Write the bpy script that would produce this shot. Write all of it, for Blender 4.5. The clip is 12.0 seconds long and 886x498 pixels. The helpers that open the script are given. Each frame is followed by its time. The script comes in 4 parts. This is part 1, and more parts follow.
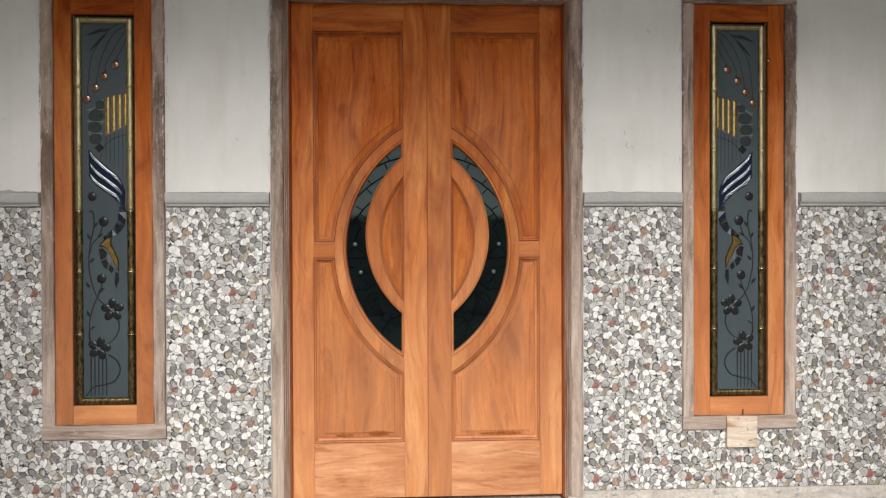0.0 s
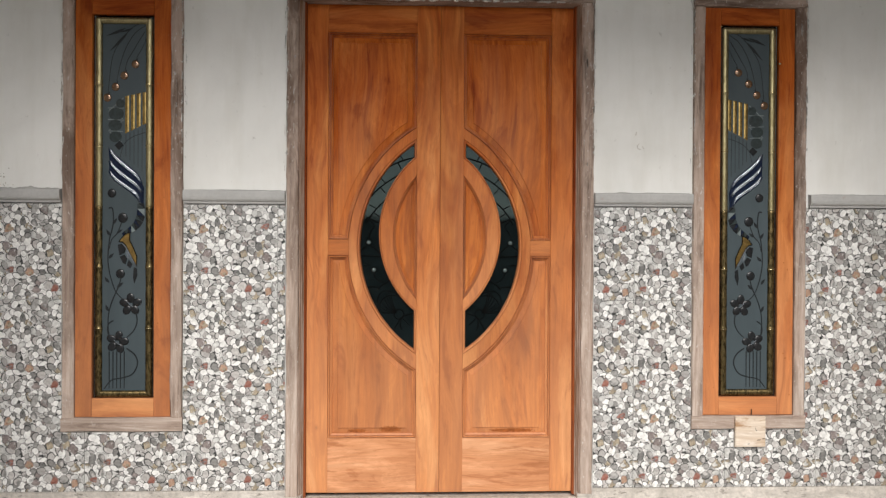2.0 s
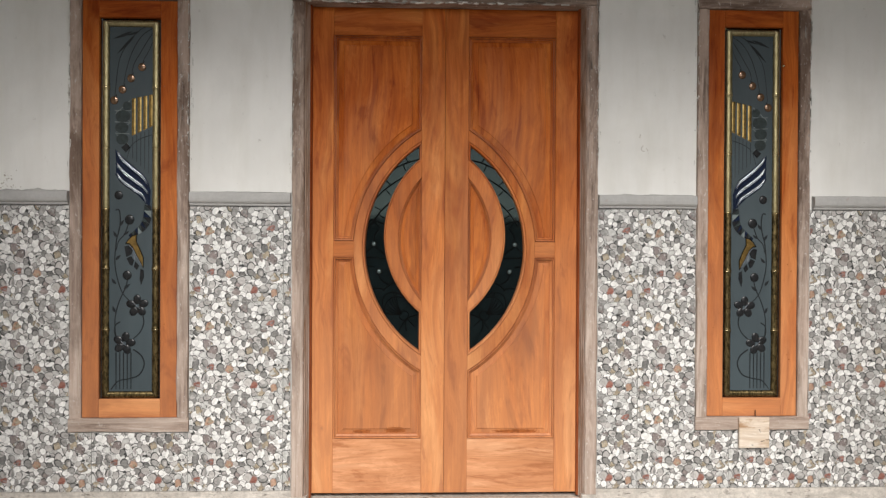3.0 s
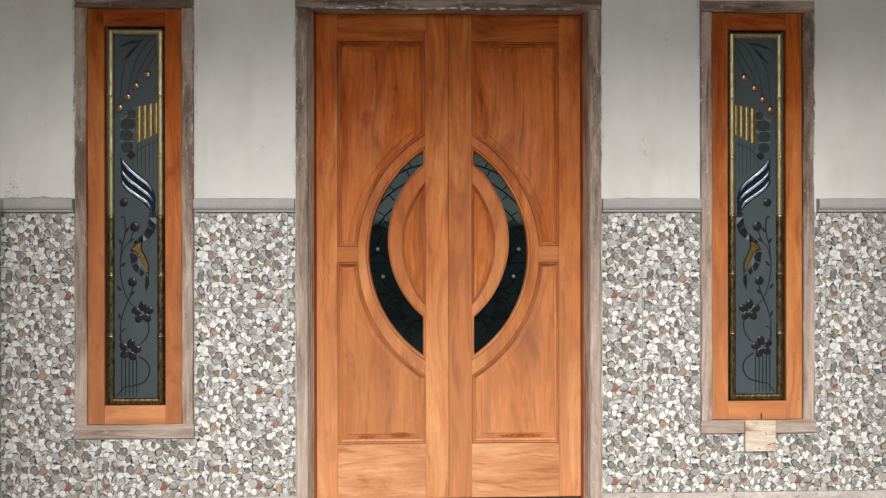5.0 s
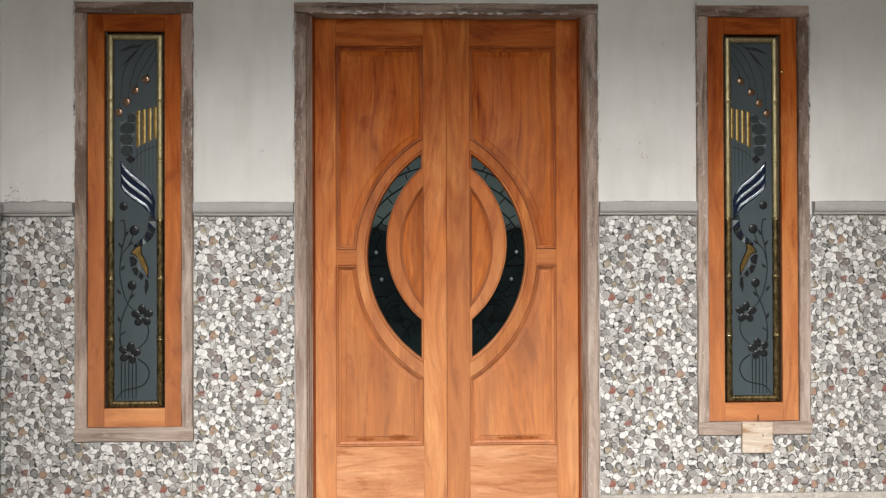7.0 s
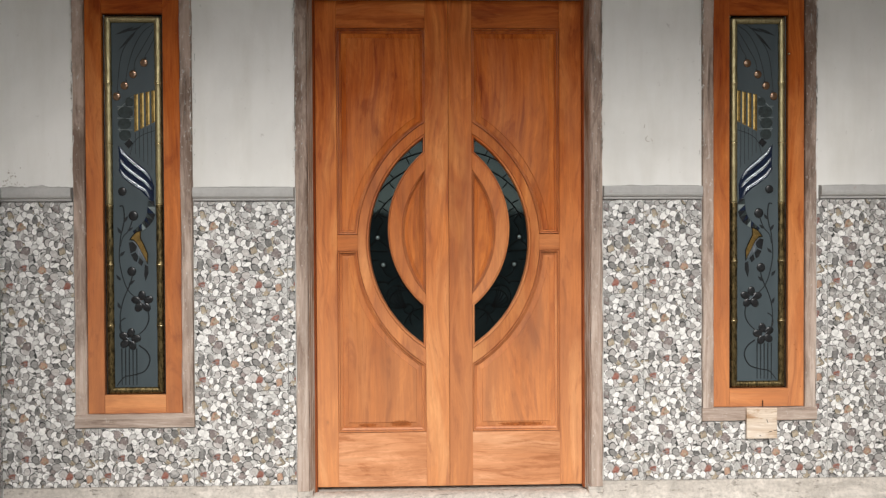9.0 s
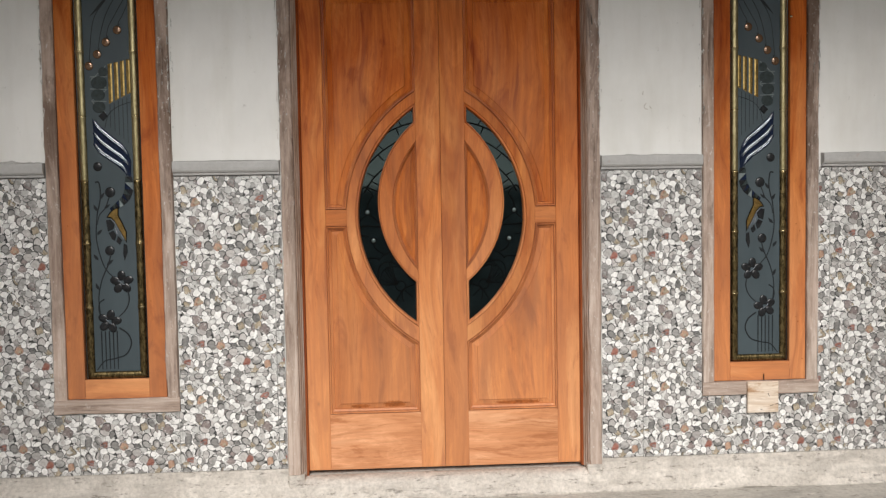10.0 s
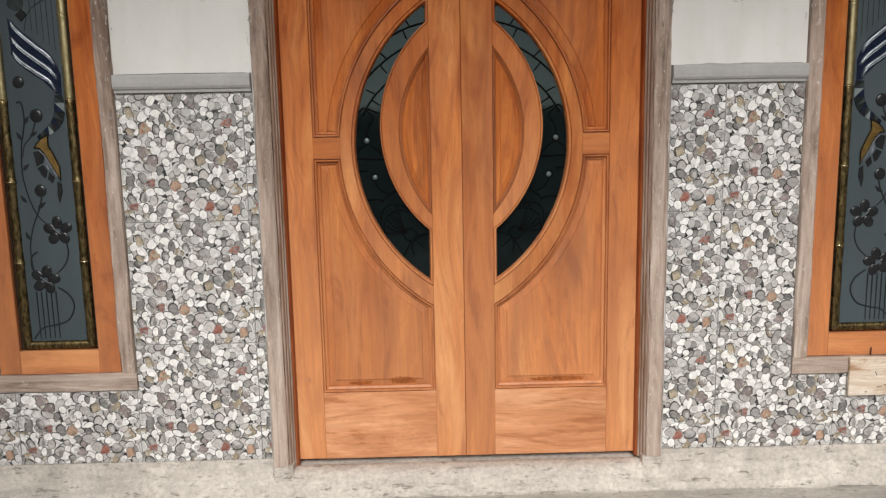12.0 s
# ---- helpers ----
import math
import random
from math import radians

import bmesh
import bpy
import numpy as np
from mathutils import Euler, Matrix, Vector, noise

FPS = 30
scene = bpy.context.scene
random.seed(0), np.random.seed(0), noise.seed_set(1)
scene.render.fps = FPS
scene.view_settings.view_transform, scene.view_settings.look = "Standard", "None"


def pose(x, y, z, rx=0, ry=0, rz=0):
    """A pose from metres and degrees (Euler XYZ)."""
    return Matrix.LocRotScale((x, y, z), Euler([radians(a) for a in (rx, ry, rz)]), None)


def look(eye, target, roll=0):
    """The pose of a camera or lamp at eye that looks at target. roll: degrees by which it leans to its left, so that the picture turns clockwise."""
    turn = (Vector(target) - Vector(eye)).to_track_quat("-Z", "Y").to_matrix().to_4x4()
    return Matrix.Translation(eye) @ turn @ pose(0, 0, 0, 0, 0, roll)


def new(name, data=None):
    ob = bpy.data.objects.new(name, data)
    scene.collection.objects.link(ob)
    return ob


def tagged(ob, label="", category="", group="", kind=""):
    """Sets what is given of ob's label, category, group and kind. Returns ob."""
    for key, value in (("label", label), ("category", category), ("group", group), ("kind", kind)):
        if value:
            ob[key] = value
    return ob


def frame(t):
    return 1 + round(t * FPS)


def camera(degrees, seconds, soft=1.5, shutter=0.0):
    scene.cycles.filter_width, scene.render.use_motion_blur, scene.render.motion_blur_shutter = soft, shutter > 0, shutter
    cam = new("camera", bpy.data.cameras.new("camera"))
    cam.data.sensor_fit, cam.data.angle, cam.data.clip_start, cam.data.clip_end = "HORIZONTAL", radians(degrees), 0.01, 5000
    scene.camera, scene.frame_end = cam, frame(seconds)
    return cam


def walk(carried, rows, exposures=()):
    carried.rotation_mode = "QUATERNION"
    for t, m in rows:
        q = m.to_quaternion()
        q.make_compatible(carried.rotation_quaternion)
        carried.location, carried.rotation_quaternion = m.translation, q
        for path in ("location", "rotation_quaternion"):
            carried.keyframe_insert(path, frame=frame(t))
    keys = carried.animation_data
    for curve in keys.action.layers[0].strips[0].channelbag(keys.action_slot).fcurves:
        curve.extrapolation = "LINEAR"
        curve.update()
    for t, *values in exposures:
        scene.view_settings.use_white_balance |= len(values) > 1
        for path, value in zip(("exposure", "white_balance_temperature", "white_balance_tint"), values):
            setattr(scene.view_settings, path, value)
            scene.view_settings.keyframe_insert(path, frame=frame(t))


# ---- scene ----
cam = camera(62.0, 12.0, soft=1.35)
PATH = [
    (0, (-0.092, -3.091, 1.085), (0.009, -1.094, 1.069), -0.2),
    (0.5, (-0.095, -3.097, 1.081), (0.004, -1.1, 1.069), 0.3),
    (1, (-0.099, -3.115, 1.083), (-0.015, -1.117, 1.096), -0.0),
    (1.5, (-0.097, -3.125, 1.072), (-0.004, -1.128, 1.06), 0.3),
    (2, (-0.107, -3.134, 1.073), (-0.031, -1.135, 1.061), 0.3),
    (2.5, (-0.11, -3.139, 1.074), (-0.033, -1.141, 1.061), 0.2),
    (3, (-0.117, -3.148, 1.08), (-0.048, -1.15, 1.068), 0.3),
    (5, (-0.11, -3.151, 1.082), (-0.056, -1.152, 1.082), -0.1),
    (5.5, (-0.111, -3.155, 1.073), (-0.052, -1.155, 1.079), -0.0),
    (6, (-0.111, -3.156, 1.076), (-0.06, -1.156, 1.09), -0.2),
    (6.5, (-0.11, -3.162, 1.075), (-0.064, -1.163, 1.085), -0.2),
    (7, (-0.107, -3.169, 1.074), (-0.05, -1.17, 1.087), -0.2),
    (9, (-0.106, -3.138, 1.075), (-0.055, -1.139, 1.047), -0.3),
    (9.5, (-0.131, -3.101, 1.078), (-0.062, -1.102, 1.041), -0.6),
    (10, (-0.145, -3.023, 1.059), (-0.048, -1.028, 0.97), -1.0),
    (10.5, (-0.137, -2.881, 1.085), (-0.044, -0.887, 0.958), -0.9),
    (11, (-0.111, -2.705, 1.095), (-0.036, -0.71, 0.983), -0.4),
    (11.5, (-0.094, -2.559, 1.098), (-0.07, -0.572, 0.873), -0.9),
    (12, (-0.102, -2.355, 1.083), (-0.073, -0.378, 0.787), -1.1),
]
walk(cam, [(t, look(eye, target, roll)) for t, eye, target, roll in PATH], exposures=((0, 0.20), (9.0, 0.20), (10, 0.13), (11, 0.06), (12, 0.02)))

# ---------------------------------------------------------------- light
world = bpy.data.worlds.new("world")
scene.world = world
world.use_nodes = True
wn, wl = world.node_tree.nodes, world.node_tree.links
sky = wn.new("ShaderNodeTexSky")
sky.sky_type, sky.sun_disc = "NISHITA", False
sky.sun_elevation, sky.sun_rotation = radians(37), radians(182.3)
hazy = wn.new("ShaderNodeHueSaturation")          # an overcast sky: nearly grey
hazy.inputs["Saturation"].default_value = 0.22
wl.new(sky.outputs[0], hazy.inputs["Color"])
wl.new(hazy.outputs[0], wn["Background"].inputs["Color"])
wn["Background"].inputs["Strength"].default_value = 0.135

sun = new("sun", bpy.data.lights.new("sun", "SUN"))
sun.data.energy, sun.data.angle, sun.data.color = 2.95, radians(28), (1.0, 0.97, 0.92)
sun.matrix_world = look((-0.2, -5.0, 3.8), (0, 0, 0))


# ---------------------------------------------------------------- materials
class Nodes:
    """A small wrapper for building node materials."""

    def __init__(self, name):
        self.mat = bpy.data.materials.new(name)
        self.mat.use_nodes = True
        self.t = self.mat.node_tree
        self.bsdf = self.t.nodes["Principled BSDF"]

    def add(self, kind, **props):
        n = self.t.nodes.new("ShaderNode" + kind)
        for key, value in props.items():
            setattr(n, key, value)
        return n

    def put(self, socket, value):
        if isinstance(value, bpy.types.NodeSocket):
            self.t.links.new(value, socket)
        else:
            socket.default_value = value

    def coords(self, scale=(1, 1, 1), shuffle=0.0, which="Object"):
        tc = self.add("TexCoord")
        out = tc.outputs[which]
        if shuffle:
            info = self.add("ObjectInfo")
            mul = self.add("VectorMath", operation="SCALE")
            mul.inputs[0].default_value = (3.1 * shuffle, 1.7 * shuffle, 5.3 * shuffle)
            self.put(mul.inputs["Scale"], info.outputs["Random"])
            plus = self.add("VectorMath", operation="ADD")
            self.put(plus.inputs[0], out), self.put(plus.inputs[1], mul.outputs[0])
            out = plus.outputs[0]
        mp = self.add("Mapping")
        mp.inputs["Scale"].default_value = scale
        self.put(mp.inputs["Vector"], out)
        return mp.outputs[0]

    def noise(self, vec, scale, detail=4, rough=0.55, distortion=0.0):
        n = self.add("TexNoise")
        self.put(n.inputs["Vector"], vec)
        for key, v in (("Scale", scale), ("Detail", detail), ("Roughness", rough), ("Distortion", distortion)):
            n.inputs[key].default_value = v
        return n.outputs["Fac"]

    def ramp(self, fac, stops, mode="LINEAR"):
        r = self.add("ValToRGB")
        r.color_ramp.interpolation = mode
        el = r.color_ramp.elements
        while len(el) < len(stops):
            el.new(0.5)
        for e, (pos, col) in zip(el, stops):
            e.position, e.color = pos, (*col, 1) if len(col) == 3 else col
        self.put(r.inputs[0], fac)
        return r.outputs[0]

    def mix(self, fac, a, b, blend="MIX"):
        m = self.add("Mix", data_type="RGBA", blend_type=blend)
        for sock, v in ((m.inputs[0], fac), (m.inputs[6], a), (m.inputs[7], b)):
            if not isinstance(v, bpy.types.NodeSocket) and sock.type == "RGBA" and len(v) == 3:
                v = (*v, 1)
            self.put(sock, v)
        return m.outputs[2]

    def math(self, op, a, b=0.0, clamp=False):
        m = self.add("Math", operation=op, use_clamp=clamp)
        self.put(m.inputs[0], a), self.put(m.inputs[1], b)
        return m.outputs[0]

    def bump(self, height, strength, distance):
        b = self.add("Bump")
        b.inputs["Strength"].default_value, b.inputs["Distance"].default_value = strength, distance
        self.put(b.inputs["Height"], height)
        self.put(self.bsdf.inputs["Normal"], b.outputs[0])

    def set(self, **kw):
        for key, v in kw.items():
            sock = self.bsdf.inputs[key.replace("_", " ")]
            if not isinstance(v, bpy.types.NodeSocket) and sock.type == "RGBA" and len(v) == 3:
                v = (*v, 1)
            self.put(sock, v)
        return self.mat


G3 = lambda v: (v, v, v)


def wood(name, pale, mid, dark, along="z", gloss=0.42, knots=0.6, sheen=0.10, fade=1.0):
    """Varnished timber: soft bands and arching figure along the grain, fine pores, ragged streaks of heartwood, pin knots."""
    m = Nodes(name)
    S = lambda k: {"z": (1, 1, k), "x": (k, 1, 1)}[along]
    # the grain wanders: slow sideways drift added to the coordinates
    base = m.coords((1, 1, 1), 1.0)
    drift = m.add("TexNoise")
    m.put(drift.inputs["Vector"], m.coords(S(0.45), 1.0))
    for key, v in (("Scale", 2.6), ("Detail", 2.0), ("Roughness", 0.5)):
        drift.inputs[key].default_value = v
    pull = m.add("VectorMath", operation="MULTIPLY_ADD")
    m.put(pull.inputs[0], drift.outputs["Color"])
    pull.inputs[1].default_value = (0.16, 0.0, 0.02) if along == "z" else (0.02, 0.0, 0.16)
    m.put(pull.inputs[2], base)

    def grain(k, scale, detail, rough=0.55, distortion=0.0):
        mp = m.add("Mapping")
        mp.inputs["Scale"].default_value = S(k)
        m.put(mp.inputs["Vector"], pull.outputs[0])
        return m.noise(mp.outputs[0], scale, detail, rough, distortion)

    broad = grain(0.10, 6.0, 4, 0.55)
    col = m.ramp(broad, [(0.26, dark), (0.44, mid), (0.56, mid), (0.74, pale)])
    flame = grain(0.085, 5.0, 2, 0.4)
    ring = m.math("SINE", m.math("MULTIPLY", flame, 95.0))
    col = m.mix(0.70, col, m.ramp(m.math("ADD", m.math("MULTIPLY", ring, 0.5), 0.5), [(0.0, (0.84, 0.76, 0.68)), (0.45, G3(1.0)), (1.0, (1.06, 1.08, 1.1))]), "MULTIPLY")
    fine = grain(0.035, 120, 5, 0.65)
    col = m.mix(0.55, col, m.ramp(fine, [(0.32, (0.66, 0.57, 0.50)), (0.58, G3(1.07))]), "MULTIPLY")
    heart = grain(0.11, 9.0, 5, 0.62, 0.5)
    col = m.mix(m.ramp(heart, [(0.55, G3(0)), (0.62, G3(0.55)), (0.66, G3(0.25)), (0.78, G3(0.7))]), col, dark)
    light = grain(0.14, 7.0, 4, 0.6, 0.8)
    col = m.mix(m.ramp(light, [(0.54, G3(0)), (0.63, G3(0.55)), (0.80, G3(0.7))]), col, pale)
    wisp = grain(0.17, 13, 5, 0.62, 1.6)
    col = m.mix(1.0, col, m.ramp(wisp, [(0.35, (0.68, 0.53, 0.42)), (0.44, G3(1.0)), (0.53, G3(1.0)), (0.59, (1.15, 1.24, 1.34)), (0.64, (1.02, 1.03, 1.04)), (0.72, (1.22, 1.36, 1.5))]), "MULTIPLY")
    pores = grain(0.10, 260, 2, 0.5)
    col = m.mix(0.4, col, m.ramp(pores, [(0.30, (0.55, 0.44, 0.38)), (0.38, G3(1.0))]), "MULTIPLY")
    blot = m.noise(m.coords(S(0.6), 1.0), 3.2, 5, 0.6, 0.3)
    col = m.mix(1.0, col, m.ramp(blot, [(0.32, (0.76, 0.66, 0.57)), (0.47, G3(1.0)), (0.66, (1.12, 1.18, 1.24))]), "MULTIPLY")
    vor = m.add("TexVoronoi", feature="F1")
    m.put(vor.inputs["Vector"], m.coords({"z": (1, 0.2, 0.62), "x": (0.62, 0.2, 1)}[along], 1.0))
    vor.inputs["Scale"].default_value = 5.6
    knot = m.ramp(vor.outputs["Distance"], [(0.014, G3(0.26)), (0.032, (0.74, 0.60, 0.52)), (0.07, G3(1.0))])
    col = m.mix(knots, col, knot, "MULTIPLY")
    if fade:                                          # colour turns paler and less red towards the foot, with an uneven border
        sep = m.add("SeparateXYZ")
        m.put(sep.inputs[0], m.coords((1, 1, 1)))
        ragged = m.math("ADD", sep.outputs["Z"], m.math("MULTIPLY", m.math("SUBTRACT", grain(0.16, 4.5, 5, 0.6, 0.4), 0.5), 1.8))
        paling = m.ramp(m.math("DIVIDE", ragged, 2.2), [(0.05, G3(0.82 * fade)), (0.30, G3(0.66 * fade)), (0.54, G3(0.34 * fade)), (0.78, G3(0.0))])
        col = m.mix(paling, col, m.mix(0.5, (0.61, 0.325, 0.185), m.mix(1.0, col, (1.26, 1.85, 3.4), "MULTIPLY")))
    tone = m.add("ObjectInfo").outputs["Random"]
    col = m.mix(1.0, col, m.ramp(tone, [(0.0, (0.93, 0.91, 0.89)), (1.0, (1.06, 1.07, 1.08))]), "MULTIPLY")
    m.bump(m.math("ADD", fine, m.math("MULTIPLY", pores, 0.6)), 0.16, 0.0016)
    rough = m.ramp(broad, [(0.3, G3(gloss + 0.12)), (0.75, G3(gloss))])
    return m.set(Base_Color=col, Roughness=rough, Specular_IOR_Level=sheen)


W = ((0.56, 0.190, 0.042), (0.440, 0.108, 0.015), (0.29, 0.055, 0.006))
wood_up = wood("mahogany_upright", *W, along="z")
wood_across = wood("mahogany_across", *W, along="x")
wood_field = wood("mahogany_panel", (0.54, 0.168, 0.033), (0.42, 0.096, 0.011), (0.21, 0.039, 0.004), along="z", knots=0.9)
wood_inner = wood("mahogany_figured", (0.58, 0.20, 0.040), (0.43, 0.106, 0.013), (0.16, 0.030, 0.004), along="z", knots=0.9, fade=0.45)
wood_board = wood("mahogany_pale_board", (0.61, 0.285, 0.118), (0.53, 0.208, 0.074), (0.39, 0.124, 0.034), along="x", knots=0.8, fade=0.5)
wood_trim = wood("mahogany_moulding", (0.53, 0.165, 0.036), (0.42, 0.100, 0.014), (0.29, 0.057, 0.007), along="z", gloss=0.30, knots=0.2, sheen=0.22, fade=0.9)
wood_edge_shade = wood("mahogany_shaded_edge", (0.34, 0.085, 0.020), (0.24, 0.050, 0.010), (0.15, 0.027, 0.005), along="z", gloss=0.34, knots=0.3, sheen=0.15, fade=0.25)
SW = ((0.53, 0.172, 0.038), (0.41, 0.096, 0.013), (0.24, 0.045, 0.006))
sash_up = wood("sash_upright", *SW, along="z", gloss=0.40, knots=1.0, fade=0.9)
sash_across = wood("sash_across", *SW, along="x", gloss=0.40, knots=1.0, fade=0.9)


def weathered(name, along):
    """Raw frame timber gone grey, with cement smears and streaks."""
    m = Nodes(name)
    v = m.coords({"z": (1, 1, 0.07), "x": (0.07, 1, 1)}[along], 1.0)
    streak = m.noise(v, 42, 7, 0.74, 0.7)
    col = m.ramp(streak, [(0.30, (0.040, 0.028, 0.021)), (0.42, (0.165, 0.118, 0.093)), (0.56, (0.315, 0.238, 0.195)), (0.70, (0.53, 0.44, 0.375))])
    blot = m.noise(m.coords((1, 1, 0.30) if along == "z" else (0.30, 1, 1), 1.0), 7, 6, 0.7)
    col = m.mix(m.ramp(blot, [(0.44, G3(0)), (0.60, G3(0.8))]), col, (0.47, 0.36, 0.30))
    stain = m.noise(m.coords((1.2, 1, 0.25) if along == "z" else (0.25, 1, 1.2), 1.0), 6.5, 5, 0.65, 0.9)
    col = m.mix(m.ramp(stain, [(0.50, G3(0)), (0.60, G3(0.75))]), col, (0.105, 0.062, 0.042))
    lime = m.noise(m.coords((1, 1, 0.55), 1.0), 24, 7, 0.8, 0.6)
    col = m.mix(m.ramp(lime, [(0.60, G3(0)), (0.67, G3(0.75))]), col, (0.60, 0.57, 0.53))
    sep = m.add("SeparateXYZ")                       # paler streaked tint towards the foot, with an uneven border
    m.put(sep.inputs[0], m.coords((1, 1, 1)))
    low_tint = m.math("ADD", sep.outputs["Z"], m.math("MULTIPLY", m.math("SUBTRACT", m.noise(v, 16, 6, 0.7), 0.5), 2.2))
    col = m.mix(m.ramp(m.math("DIVIDE", low_tint, 2.2), [(0.0, G3(0.62)), (0.40, G3(0.36)), (0.70, G3(0.0))]), col, m.ramp(streak, [(0.34, (0.29, 0.212, 0.172)), (0.48, (0.49, 0.388, 0.325)), (0.62, (0.62, 0.532, 0.465))]))
    fleck = m.noise(m.coords((1, 1, 0.5), 1.0), 90, 4, 0.7)
    col = m.mix(m.ramp(fleck, [(0.62, G3(0)), (0.70, G3(0.7))]), col, (0.66, 0.62, 0.58))
    m.bump(m.math("ADD", streak, m.math("MULTIPLY", fleck, 0.5)), 0.5, 0.004)
    return m.set(Base_Color=col, Roughness=0.85, Specular_IOR_Level=0.25)


grey_up, grey_across = weathered("weathered_frame_upright", "z"), weathered("weathered_frame_across", "x")


def make_plaster():
    m = Nodes("white_plaster")
    v = m.coords((1, 1, 1))
    big = m.noise(v, 2.2, 5, 0.6, 0.3)
    streak = m.noise(m.coords((1, 1, 0.18)), 9, 5, 0.6)
    grain = m.noise(v, 130, 3, 0.6)
    col = m.ramp(big, [(0.3, (0.70, 0.69, 0.665)), (0.6, (0.785, 0.775, 0.75))])
    col = m.mix(0.6, col, m.ramp(streak, [(0.3, (0.88, 0.87, 0.84)), (0.55, G3(1.0))]), "MULTIPLY")
    spots = m.noise(v, 26, 4, 0.7)
    col = m.mix(m.ramp(spots, [(0.66, G3(0)), (0.74, G3(0.5))]), col, (0.40, 0.38, 0.35))
    m.bump(m.math("ADD", m.math("MULTIPLY", big, 1.5), m.math("MULTIPLY", grain, 0.25)), 0.35, 0.006)
    return m.set(Base_Color=col, Roughness=0.9, Specular_IOR_Level=0.2)


def make_cement(name, lo, hi, pits=True, rough=1.0):
    m = Nodes(name)
    v = m.coords((1, 1, 1))
    big = m.noise(v, 3.0, 6, 0.65, 0.4)
    grain = m.noise(v, 70, 5, 0.7)
    col = m.ramp(big, [(0.28, lo), (0.52, tuple((a + b) / 2 for a, b in zip(lo, hi))), (0.72, hi)])
    col = m.mix(min(1.0, 0.6 * rough), col, m.ramp(grain, [(0.28, G3(0.62)), (0.6, G3(1.08))]), "MULTIPLY")
    pale = m.noise(v, 9, 5, 0.7, 0.6)
    col = m.mix(m.ramp(pale, [(0.56, G3(0)), (0.70, G3(0.55))]), col, tuple(min(1, h * 1.25) for h in hi))
    rust = m.noise(v, 16, 4, 0.6)
    col = m.mix(m.ramp(rust, [(0.68, G3(0)), (0.76, G3(0.35))]), col, (0.34, 0.20, 0.13))
    if pits:
        dark = m.noise(m.coords((0.5, 1.4, 1.6)), 30, 6, 0.75)
        col = m.mix(m.ramp(dark, [(0.57, G3(0)), (0.65, G3(0.75))]), col, (0.11, 0.095, 0.08))
        damp = m.noise(m.coords((0.35, 1.0, 1.2)), 9, 6, 0.7, 0.8)
        col = m.mix(m.ramp(damp, [(0.50, G3(0)), (0.64, G3(0.45))]), col, tuple(0.62 * c for c in lo))
    m.bump(m.math("ADD", m.math("MULTIPLY", big, 1.2), m.math("MULTIPLY", grain, 0.5)), 0.7 * rough, 0.008)
    return m.set(Base_Color=col, Roughness=0.92, Specular_IOR_Level=0.2)


plaster = make_plaster()
cement = make_cement("rough_cement", (0.46, 0.42, 0.375), (0.68, 0.63, 0.575), True, 1.25)
slab_cement = make_cement("slab_cement", (0.38, 0.355, 0.32), (0.54, 0.505, 0.46), True)
cornice_paint = make_cement("grey_cornice", (0.38, 0.375, 0.365), (0.47, 0.46, 0.45), False, 0.35)
grout = make_cement("grout", (0.35, 0.34, 0.32), (0.5, 0.49, 0.47), False)
joint = make_cement("joint_grout", (0.10, 0.098, 0.092), (0.17, 0.165, 0.155), False)
dark_backdrop = make_cement("dark_backdrop_render", (0.03, 0.032, 0.025), (0.10, 0.10, 0.075), False)
earth = make_cement("yard_earth", (0.09, 0.082, 0.062), (0.17, 0.155, 0.12), False)


def glaze(name, lo, hi, vary=0.12):
    """One printed colour of the glazed wall tiles, mottled, a little different from stone to stone."""
    m = Nodes(name)
    v = m.coords((1, 1, 1))
    mott = m.noise(v, 85, 5, 0.7, 0.5)
    col = m.ramp(mott, [(0.34, lo), (0.64, hi)])
    cloud = m.noise(v, 42, 2, 0.5)
    col = m.mix(0.5, col, m.ramp(cloud, [(0.36, G3(0.78)), (0.60, G3(1.06))]), "MULTIPLY")
    island = m.add("NewGeometry").outputs["Random Per Island"]
    col = m.mix(1.0, col, m.ramp(island, [(0.0, G3(1 - vary)), (1.0, G3(1 + vary * 0.5))]), "MULTIPLY")
    m.bump(mott, 0.05, 0.0006)
    return m.set(Base_Color=col, Roughness=m.ramp(mott, [(0.3, G3(0.24)), (0.7, G3(0.38))]), Specular_IOR_Level=0.45)


PRINT = [glaze("print_ground", (0.58, 0.57, 0.555), (0.72, 0.705, 0.685), 0.0), glaze("print_ink", (0.022, 0.023, 0.023), (0.070, 0.071, 0.069), 0.3),
         glaze("print_white", (0.74, 0.73, 0.71), (0.90, 0.885, 0.865), 0.06), glaze("print_pale", (0.50, 0.495, 0.48), (0.71, 0.70, 0.68), 0.2),
         glaze("print_grey", (0.225, 0.218, 0.209), (0.39, 0.379, 0.366), 0.28), glaze("print_slate", (0.125, 0.121, 0.117), (0.265, 0.258, 0.25), 0.25),
         glaze("print_tan", (0.24, 0.185, 0.12), (0.50, 0.43, 0.33), 0.2), glaze("print_mauve", (0.17, 0.135, 0.13), (0.38, 0.325, 0.31), 0.2),
         glaze("print_red", (0.21, 0.065, 0.048), (0.39, 0.19, 0.15), 0.15), glaze("print_rust", (0.34, 0.18, 0.115), (0.55, 0.39, 0.29), 0.15),
         glaze("print_grey_light", (0.40, 0.375, 0.36), (0.58, 0.555, 0.538), 0.22)]


